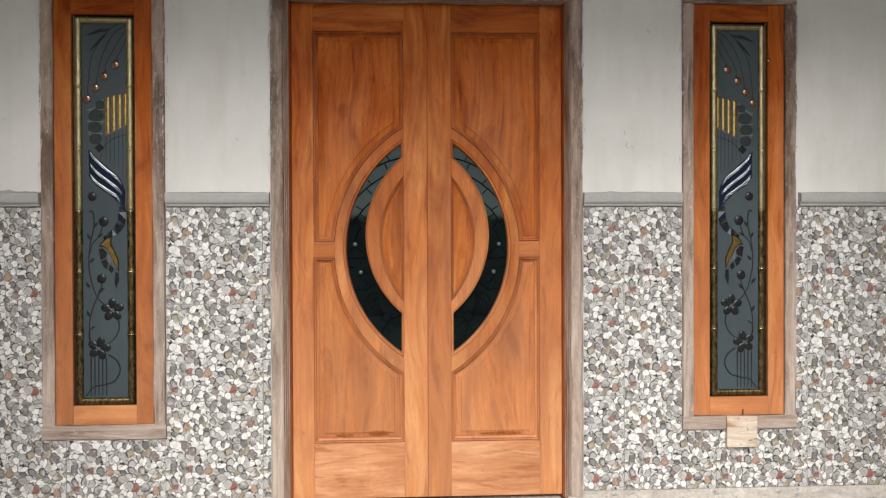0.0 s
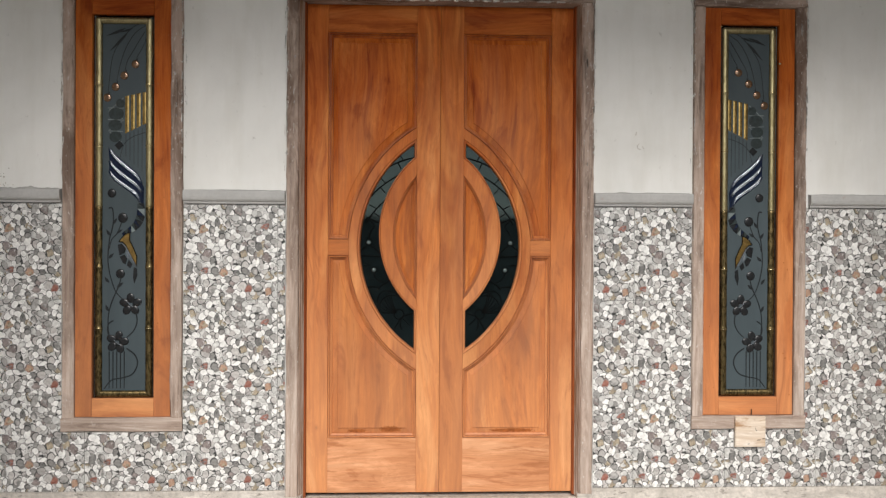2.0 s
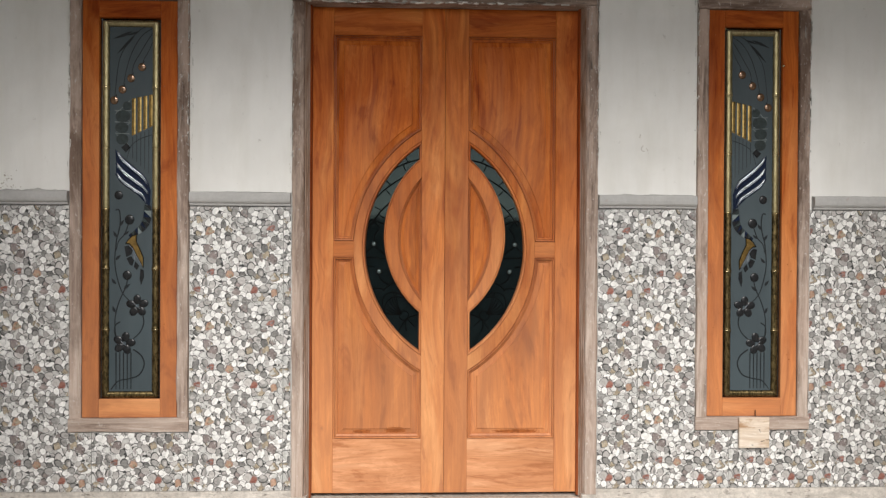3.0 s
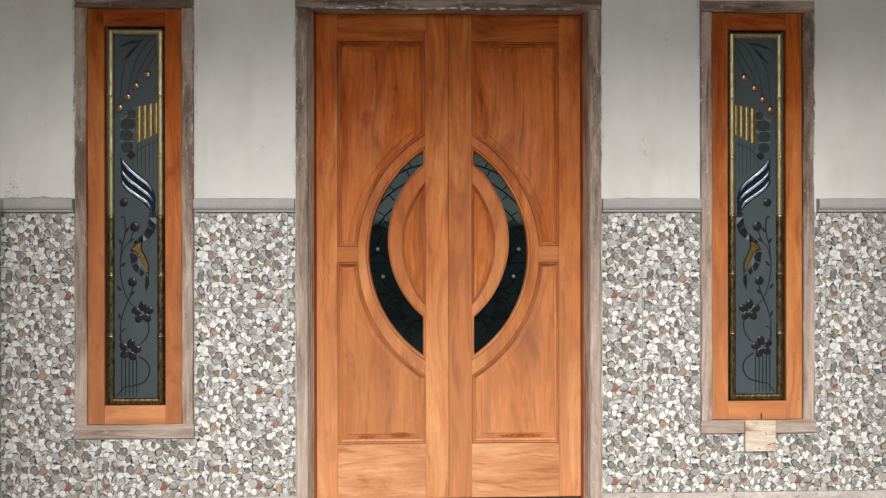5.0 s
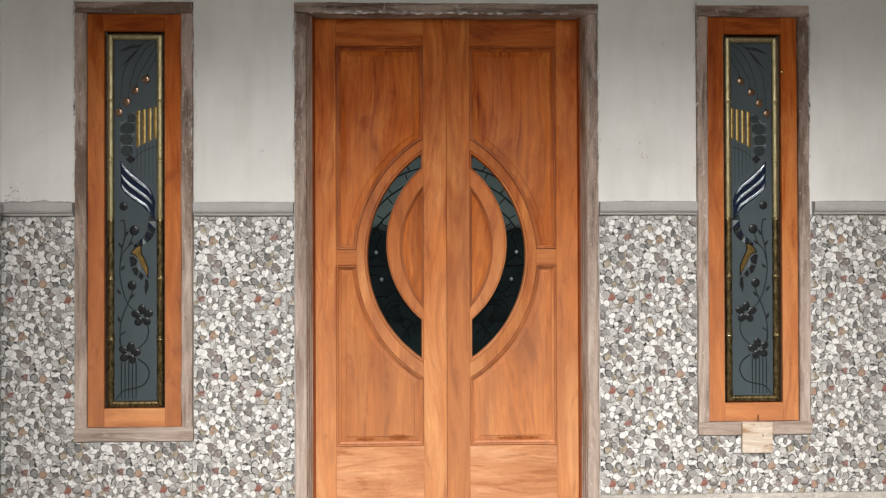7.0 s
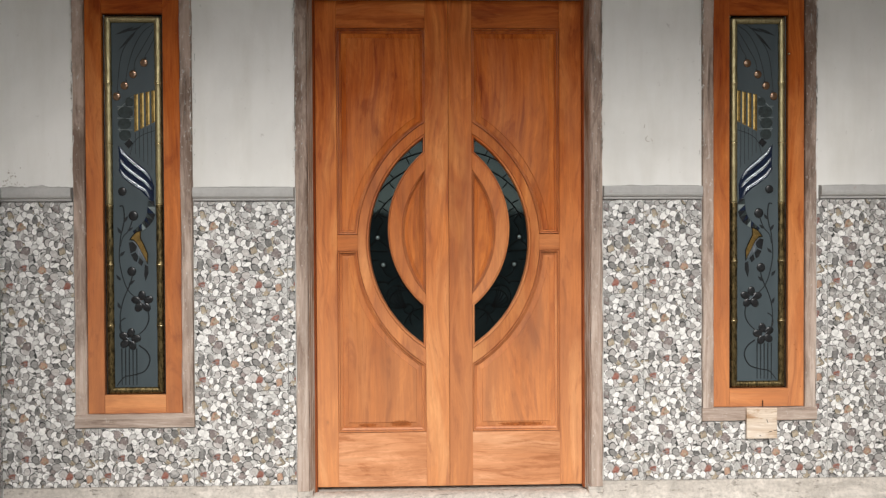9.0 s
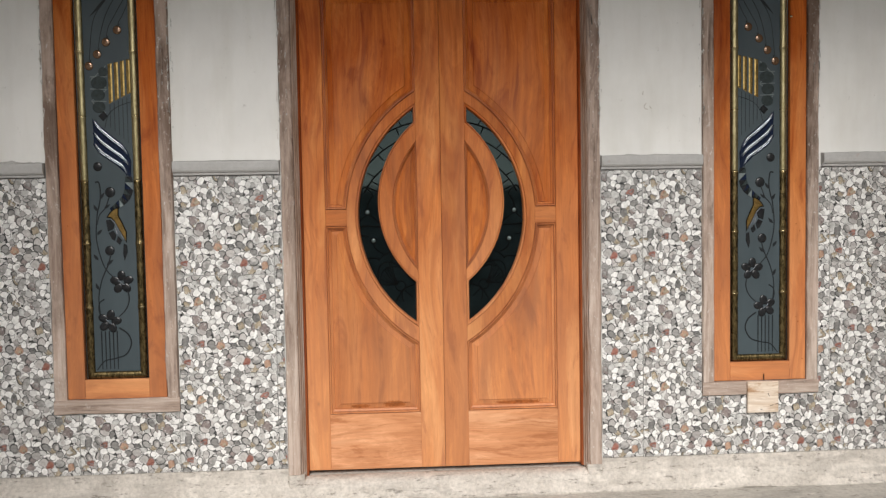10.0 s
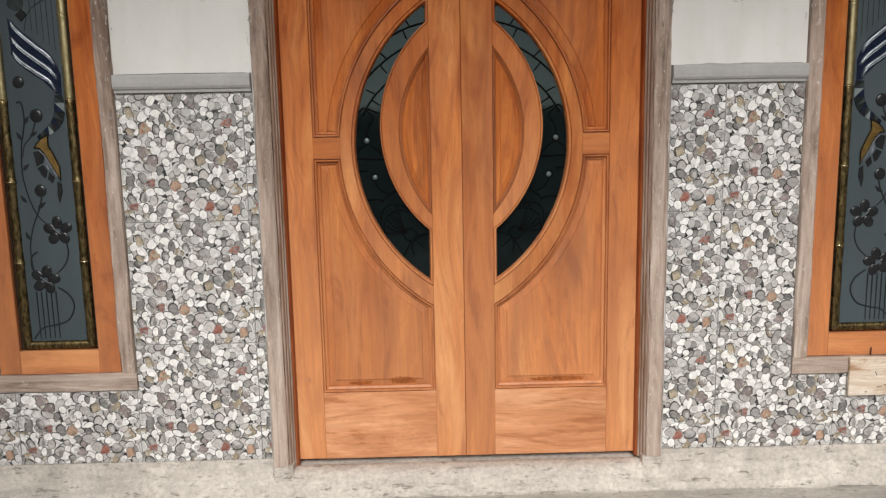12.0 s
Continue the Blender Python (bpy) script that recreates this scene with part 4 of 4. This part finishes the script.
    # column of dark cut discs beside it, crossed by clear lines
    for x, z, rx, rz in ((233, 226, 13.5, 11.5), (231, 246, 12.0, 10.5), (232, 266, 11.0, 10.0), (240, 208, 8.0, 8.5)):
        facet([(x + rx * math.cos(0.3142 * q), z + rz * math.sin(0.3142 * q)) for q in range(20)], cut_glass, "cut_disc", 0.0025, 0.003)
    for c in (((219, 216), (247, 216)), ((219, 236), (247, 237)), ((220, 256), (245, 257)), ((222, 218), (245, 235)), ((222, 254), (245, 238)), ((246, 198), (220, 222)), ((222, 258), (243, 276))):
        stem(c, 0.0016, pale_line, "cut_line")
    facet(((230, 281), (240, 272), (246, 281), (238, 290)), petal_glass)
    for k in range(6):
        stem(((250 + 7 * k, 262 - 3 * k), (250 + 7 * k, 290), (250 + 7 * k, 300 + 6.5 * k)), 0.0009)
    stem(((284, 258), (262, 266), (247, 279), (240, 302)), 0.0012)
    # swept wing: navy field with three bevels, their highlights laid on as bright lines
    facet(((220, 284), (228, 296), (244, 314), (262, 328), (276, 340), (282, 356), (281, 386), (268, 374), (246, 352), (228, 338), (221, 328), (221, 306)), navy_glass, "wing", 0.002, 0.001)
    for dz, x1, z1 in ((0, 278, 348), (20, 279, 364), (38, 275, 380)):
        line = smooth_line([P(222, 288 + dz), P(232, 302 + dz * 0.98), P(252, 320 + dz * 0.9), P(268, 333 + dz * 0.86), P(x1, z1)], 7)
        part("wing_bevel", tube([(x, yf - 0.0010, z) for x, z in line], 0.0105, 10, lambda f: 0.25 + 0.75 * math.sin(math.pi * min(1, 0.12 + f * 0.8)), 0.34), navy_glass, panel, "navy bevelled glass", True)
        for off, thick in ((0.0030, 0.0030), (-0.0042, 0.0014)):
            part("bright_edge", tube([(x, yf - 0.0042, z + off) for x, z in line[2:-2]], thick, 6, lambda f: 0.2 + 0.8 * math.sin(math.pi * min(1, 0.05 + f * 0.92)), 0.5), mirror_glass, panel, "highlight drawn along the navy bevel", True)
    # dark ribbon, gold blade and tail
    ribbon = smooth_line(((276, 382), (276, 404), (269, 420), (257, 430), (245, 438)), 2)
    wide = [5.5, 6.5, 7.2, 7.2, 6.6, 6.0, 5.2, 4.2, 3.2]
    rim = []
    for q, (x, z) in enumerate(ribbon):
        ax, az = ribbon[max(0, q - 1)]
        bx, bz = ribbon[min(len(ribbon) - 1, q + 1)]
        ln = math.hypot(bx - ax, bz - az)
        rim.append(((x - wide[q] * (bz - az) / ln, z + wide[q] * (bx - ax) / ln), (x + wide[q] * (bz - az) / ln, z - wide[q] * (bx - ax) / ln)))
    for q, (lo_, hi_) in enumerate(zip(rim, rim[1:])):
        facet((lo_[0], lo_[1], hi_[1]), petal_glass if q % 4 != 1 else pale_line, "ribbon_facet", 0.003, 0.0008)
        facet((lo_[0], hi_[1], hi_[0]), navy_glass if q % 2 else cut_glass, "ribbon_facet", 0.003, 0.0008)
    blade = ((238.5, 450), (243, 443), (249, 437), (258, 433), (257.5, 447), (264, 460), (270, 475), (269.5, 493), (265.5, 486), (257.5, 471), (250.5, 457), (245, 451))
    facet(blade, gold, "gold_blade", 0.004, 0.0035), outline(blade)
    part("bright_edge", tube([(*P(x, z)[:1], yf - 0.0042, P(x, z)[1]) for x, z in ((245, 453), (251, 459), (258, 473), (266, 488))], 0.0019, 6), mirror_glass, panel)
    facet(((236, 455), (245, 453), (251, 462), (248, 470), (239, 474)), petal_glass), facet(((239.5, 476), (248, 472), (253, 480), (250, 490), (245, 487)), petal_glass)
    facet(((250.5, 465), (254.5, 471), (257, 480), (252.5, 478)), mirror_glass), facet(((252, 491), (255, 481), (262, 489), (258, 497)), petal_glass)
    facet(((264, 494), (270, 497), (270.5, 509), (265, 524), (262.5, 512)), petal_glass)
    # buds and vines
    bud(226, 365, 7.5), bud(245, 408, 8.5), bud(241, 506, 8.0)
    stem(((221, 391), (227, 392), (229, 412), (226, 430), (222, 447), (220, 490), (233, 537), (258, 560)), 0.0024)
    stem(((243, 416), (236, 434), (226, 446), (222, 462)), 0.002), stem(((242, 513), (238, 528), (226, 556), (220, 584), (222, 614), (228, 626)), 0.0022)
    leafblade(228, 420, 236, 408, 3.2), leafblade(234, 436, 245, 428, 3.0), leafblade(224, 440, 217, 428, 3.2), leafblade(221, 480, 230, 470, 3.2), leafblade(222, 522, 214, 511, 3.2)
    leafblade(235, 531, 247, 521, 3.6), leafblade(221, 572, 216, 560, 3.2)
    stem(((268, 573), (270, 590), (264, 606), (252, 618)), 0.0024), stem(((229, 588), (221, 594), (219, 606), (223, 618)), 0.0022)
    for fx, fz, turn in ((259, 560, 0.35), (236, 626, 0.1)):
        for k in range(5):
            a = turn + 2 * math.pi * k / 5
            px, pz = P(fx + 11.5 * math.cos(a), fz - 11.5 * math.sin(a))
            part("petal", dome(px, pz, 8.8 * PX, 7.0 * PX, yf + 0.0005, 0.0038, -hand * a), petal_glass, panel, smooth=True)
        px, pz = P(fx, fz)
        part("flower_heart", tube([(px - hand * 0.012, yf - 0.006, pz - 0.010), (px, yf - 0.0075, pz), (px + hand * 0.012, yf - 0.006, pz + 0.010)], 0.0014, 6), mirror_glass, panel)
    stem(((252, 637), (266, 648), (271, 664), (262, 682), (244, 689), (226, 693), (213, 708)), 0.0026)
    for k in range(5):
        stem(((222 + 6.5 * k, 642), (222 + 6.5 * k, 675), (222 + 6.5 * k, 707)), 0.0021)
    return win


window("window_1", WIN[0][0], WIN[0][1], "tall narrow window, orange sash, frosted glass with etched flowers")
second_window = window("window_2", WIN[1][0], WIN[1][1], "tall narrow window, orange sash, frosted glass reflecting the yard")

part("glazing_pin", dome(0.1310, 1.862, 0.0065, 0.0055, 0.002, 0.006), brass_bright, second_window, "small bright glazing pin", True)
part("glazing_pin", dome(-0.1240, 2.020, 0.0050, 0.0042, 0.008, 0.005), brass_bright, second_window, "small bright glazing pin", True)

# raw wooden tag under the second window, hung from a nail
tag = thing("wooden_tag", "raw pale plywood square with pencil marks on the window sill", "tag", at=(1.347, -0.0105, 0.272))
part("board", rings(rect(-0.074, 0.058, -0.0625, 0.068), [(0, 0), (0, -0.009), (0.002, -0.011)], 0, True), plywood, tag)
for x0, z0, x1, z1 in ((0.012, 0.020, 0.018, 0.006), (0.020, -0.034, 0.036, -0.031), (0.042, -0.028, 0.058, -0.026), (-0.02, -0.05, -0.012, -0.049)):
    part("pencil_mark", tube([(x0, -0.0112, z0), (x1, -0.0112, z1)], 0.0012, 5), iron, tag)
nail = tagged(link("nail", tube([(1.350, -0.004, 0.344), (1.350, -0.004, 0.370)], 0.0018, 8), iron), "dark iron nail in the sash rail", "nail")

# ---------------------------------------------------------------- wall tiles
PITCH, ROW, GAP, TILE_T = 0.400, 0.4025, 0.0010, 0.006
Z_BOT, Z_TOP = 0.031, 1.2385


def make_print():
    """The print that every tile carries: pebbles heaped over the whole tile, drawn as uneven outlines with inked edges.
    Returns (material, layer, outline) for each shape, the lowest first."""
    rnd = random.Random(23)
    apart = lambda p, q: math.hypot((p[0] - q[0] + PITCH / 2) % PITCH - PITCH / 2, (p[1] - q[1] + ROW / 2) % ROW - ROW / 2)
    stones, spots = [], []
    for _ in range(330):
        best, far = None, -1
        for _ in range(9):                            # keep the stones evenly spread, also across the tile's edges
            c = (rnd.uniform(0, PITCH), rnd.uniform(0, ROW))
            d = min((apart(c, q) for q in spots[-250:]), default=1)
            if d > far:
                best, far = c, d
        spots.append(best)
        near = [q[5] for q in stones[-250:] if apart(best, q) < 0.030]
        pale_near = sum(k in (2, 3) for k in near) - sum(k not in (2, 3) for k in near)
        if pale_near > 0 or (pale_near == 0 and rnd.random() < 0.08):      # pale and dark stones lie mixed
            kind = rnd.choices((10, 4, 5, 6, 7, 3), (0.36, 0.25, 0.05, 0.09, 0.12, 0.13))[0]
        else:
            kind = rnd.choices((2, 3), (0.78, 0.22))[0]
        stones.append((*best, rnd.uniform(0.0115, 0.0180), rnd.uniform(0.60, 0.95), rnd.uniform(0, math.pi), kind))
    # the coloured stones stand at set places of the print
    for x, z, r, k, a, kind in ((0.097, 0.124, 0.0145, 0.72, 0.1, 8), (0.040, 0.050, 0.013, 0.9, 0.6, 8), (0.362, 0.036, 0.0155, 0.8, 1.4, 9), (0.278, 0.046, 0.015, 0.9, 0.4, 8),
                                (0.347, 0.310, 0.0145, 0.75, 0.2, 8), (0.172, 0.112, 0.018, 0.8, 1.9, 9), (0.362, 0.102, 0.019, 0.8, 0.2, 6), (0.324, 0.196, 0.018, 0.75, 0.1, 6),
                                (0.090, 0.297, 0.018, 0.85, 0.5, 9), (0.046, 0.340, 0.019, 0.7, 1.7, 6), (0.080, 0.222, 0.016, 0.9, 0.3, 7), (0.105, 0.195, 0.016, 0.9, 0.8, 7), (0.255, 0.020, 0.015, 0.9, 1.5, 2),
                                (0.322, 0.222, 0.016, 0.9, 1.5, 5), (0.195, 0.380, 0.026, 0.42, 1.15, 4), (0.150, 0.325, 0.017, 0.62, 1.5, 5), (0.318, 0.052, 0.017, 0.9, 0.9, 4), (0.250, 0.300, 0.019, 0.75, 0.1, 4)):
        stones.append((x, z, r, k, a, kind))
    shapes = []
    for _ in range(230):                              # dark hollows that show between the stones
        x, z, r = rnd.uniform(0, PITCH), rnd.uniform(0, ROW), rnd.uniform(0.004, 0.010)
        shapes.append((1, 0, [(x + r * rnd.uniform(0.6, 1.2) * math.cos(q), z + r * rnd.uniform(0.6, 1.2) * math.sin(q)) for q in (0.785 * i for i in range(8))]))
    for i, (x, z, r, k, a, kind) in enumerate(stones):
        odd = kind in (6, 7, 8, 9)
        rough, nk = (0.38, 9) if odd else (0.24, 6)
        knots_ = [1 + rnd.uniform(-rough, rough) for _ in range(nk)]

        def outline(grow, dx, dz, n, squeeze=1.0):
            pts = []
            for q in range(n):
                f = nk * q / n
                j, t = int(f) % nk, f - int(f)
                p0, p1, p2, p3 = knots_[j - 1], knots_[j], knots_[(j + 1) % nk], knots_[(j + 2) % nk]
                w = 0.5 * (2 * p1 + (p2 - p0) * t + (2 * p0 - 5 * p1 + 4 * p2 - p3) * t * t + (3 * p1 - p0 - 3 * p2 + p3) * t ** 3)
                t = 2 * math.pi * q / n
                u, v = (r * w + grow) * math.cos(t) * squeeze, (r * k * w + grow) * math.sin(t)
                pts.append((x + dx + u * math.cos(a) - v * math.sin(a), z + dz + u * math.sin(a) + v * math.cos(a)))
            return pts

        ang, bold = rnd.gauss(2.2, 1.1), rnd.uniform(0.0010, 0.0028) if kind in (2, 3) else rnd.uniform(0.0018, 0.0040)
        line = 7 if kind in (8, 9) else 1 if kind not in (2, 3) or rnd.random() < 0.85 else 5
        shapes.append((line, 3 * i + 1, outline(0.76 * bold, 0.60 * bold * math.cos(ang), 0.60 * bold * math.sin(ang), 16)))
        shapes.append((kind, 3 * i + 2, outline(0, 0, 0, 18 if odd else 16)))
        flank, lean = {2: (3, 0.12), 3: (10, 0.12), 4: (10, 0.35), 5: (4, 0.4), 6: (3, 0.5), 7: (4, 0.5), 8: (7, 0.45), 9: (6, 0.7), 10: (4, 0.25)}[kind]
        if rnd.random() < lean:                       # a second tone over part of the stone
            d = rnd.uniform(0.30, 0.45) * r * k
            shapes.append((flank, 3 * i + 2.6, outline(-rnd.uniform(0.26, 0.5) * r * k, d * math.cos(ang + 3.1), d * math.sin(ang + 3.1), 10, rnd.uniform(0.75, 1.0))))
        if kind in (6, 7, 8, 9):                      # ragged veins and flecks
            for _ in range(rnd.randint(3, 6)):
                q, h = rnd.uniform(0, 6.3), rnd.uniform(0.0022, 0.0065)
                cx, cz, e = x + 0.75 * r * math.cos(q), z + 0.75 * r * k * math.sin(q), rnd.uniform(0, 3.1)
                shapes.append((rnd.choice({6: (6, 3, 4), 7: (5, 7, 3), 8: (8, 8, 1), 9: (9, 8, 6)}[kind]), 3 * i + 2.8,
                               [(cx + h * math.cos(w) * math.cos(e) - 0.4 * h * math.sin(w) * math.sin(e), cz + h * math.cos(w) * math.sin(e) + 0.4 * h * math.sin(w) * math.cos(e)) for w in (1.05 * j for j in range(6))]))
    out = []
    for mat, lay_, pts in shapes:                     # stones that cross an edge come in again on the far side
        for sx_ in (-PITCH, 0, PITCH):
            for sz_ in (-ROW, 0, ROW):
                moved = [(px + sx_, pz + sz_) for px, pz in pts]
                if max(q[0] for q in moved) > 0 and min(q[0] for q in moved) < PITCH and max(q[1] for q in moved) > 0 and min(q[1] for q in moved) < ROW:
                    out.append((mat, lay_, moved))
    return out


def clip(poly, x0, x1, z0, z1):
    """The part of a convex outline inside a rectangle."""
    for axis, lim, sign in ((0, x0, 1), (0, x1, -1), (1, z0, 1), (1, z1, -1)):
        out = []
        for a, b in zip(poly, poly[1:] + poly[:1]):
            da, db = sign * (a[axis] - lim), sign * (b[axis] - lim)
            if da >= 0:
                out.append(a)
            if (da > 0 > db) or (da < 0 < db):
                t = da / (da - db)
                out.append((a[0] + t * (b[0] - a[0]), a[1] + t * (b[1] - a[1])))
        poly = out
        if len(poly) < 3:
            return []
    return poly


PEBBLES = make_print()


def tile_mesh(rects):
    """One tile, or what is left of it after cutting, as rectangles in its own corner's frame: a glazed body with the print on it."""
    verts, faces, mats = [], [], []
    c = 0.0008
    for x0, x1, z0, z1 in rects:
        e = c if len(rects) == 1 else 0.0
        base = len(verts)
        for y, d in ((0, e), (c, 0), (TILE_T, 0)):
            verts += [(x0 + d, y, z0 + d), (x1 - d, y, z0 + d), (x1 - d, y, z1 - d), (x0 + d, y, z1 - d)]
        faces += [(base, base + 1, base + 2, base + 3), (base + 11, base + 10, base + 9, base + 8)]
        for lo_, hi_ in ((0, 4), (4, 8)):
            faces += [(base + lo_ + k, base + hi_ + k, base + hi_ + (k + 1) % 4, base + lo_ + (k + 1) % 4) for k in range(4)]
        mats += [0] * 10
        for mat, layer_, pts in PEBBLES:
            p = clip(pts, x0 + e, x1 - e, z0 + e, z1 - e)
            if p:
                faces.append(tuple(range(len(verts), len(verts) + len(p))))
                verts += [(px, -0.00002 - 1.6e-6 * layer_, pz) for px, pz in p]
                mats.append(mat)
    me = bpy.data.meshes.new("tile")
    me.from_pydata(verts, [], faces)
    me.polygons.foreach_set("material_index", mats)
    for m_ in PRINT:
        me.materials.append(m_)
    me.update()
    return me


def cut(cell, holes):
    """The rectangles left of a cell when the holes are cut away."""
    left = [cell]
    for h in holes:
        nxt = []
        for x0, x1, z0, z1 in left:
            a0, a1, c0, c1 = max(x0, h[0]), min(x1, h[1]), max(z0, h[2]), min(z1, h[3])
            if a0 >= a1 or c0 >= c1:
                nxt.append((x0, x1, z0, z1))
                continue
            nxt += [r for r in ((x0, a0, z0, z1), (a1, x1, z0, z1), (a0, a1, z0, c0), (a0, a1, c1, z1)) if r[1] - r[0] > 0.004 and r[3] - r[2] > 0.004]
        left = nxt
    return left


def lay(x_start, x_min, x_max, parent, place, holes):
    n = int((x_max - x_start) / PITCH) + 2
    whole = tile_mesh([(GAP, PITCH - GAP, GAP, ROW - GAP)])
    for i in range(n):
        for r in range(3):
            x0, z0 = x_start + i * PITCH, Z_BOT + r * ROW
            cell = (max(x0 + GAP, x_min), min(x0 + PITCH - GAP, x_max), z0 + GAP, min(z0 + ROW - GAP, Z_TOP))
            if cell[1] - cell[0] < 0.01:
                continue
            pieces = cut(cell, holes)
            if not pieces:
                continue
            local = [(a - x0, b - x0, c - z0, d - z0) for a, b, c, d in pieces]
            is_whole = len(local) == 1 and local[0][1] - local[0][0] > PITCH - 3 * GAP and local[0][3] - local[0][2] > ROW - 3 * GAP
            ob = new("tile", whole if is_whole else tile_mesh(local))
            ob.parent = parent
            ob.matrix_basis = place(x0, z0)


clear = [(h[0] - 0.003, h[1] + 0.003, h[2] - 0.003 if h[2] > 0 else -1, h[3]) for h in HOLES]
for x0, x1 in ((X_LEFT, DOOR[0]), (DOOR[1], X_RIGHT)):
    for a, b, c, d in cut((x0, x1, Z_BOT, Z_TOP), clear):
        part("joint_bed", box(a, b, 0.0030, 0.0058, c, d), joint, wall_north, "dark grey grouted joints")
jit = random.Random(4)
lay(X_LEFT, X_LEFT, -0.6, wall_north, lambda x, z: Matrix.Translation((x, 0.0004 * jit.random(), z)), clear)
lay(0.835 - PITCH, 0.6, X_RIGHT, wall_north, lambda x, z: Matrix.Translation((x, 0.0004 * jit.random(), z)), clear)
turn = Matrix.Rotation(radians(90), 4, "Z")
lay(-0.8, -0.8, -0.001, wall_west, lambda x, z: Matrix.Translation((X_LEFT, x, z)) @ turn, [])
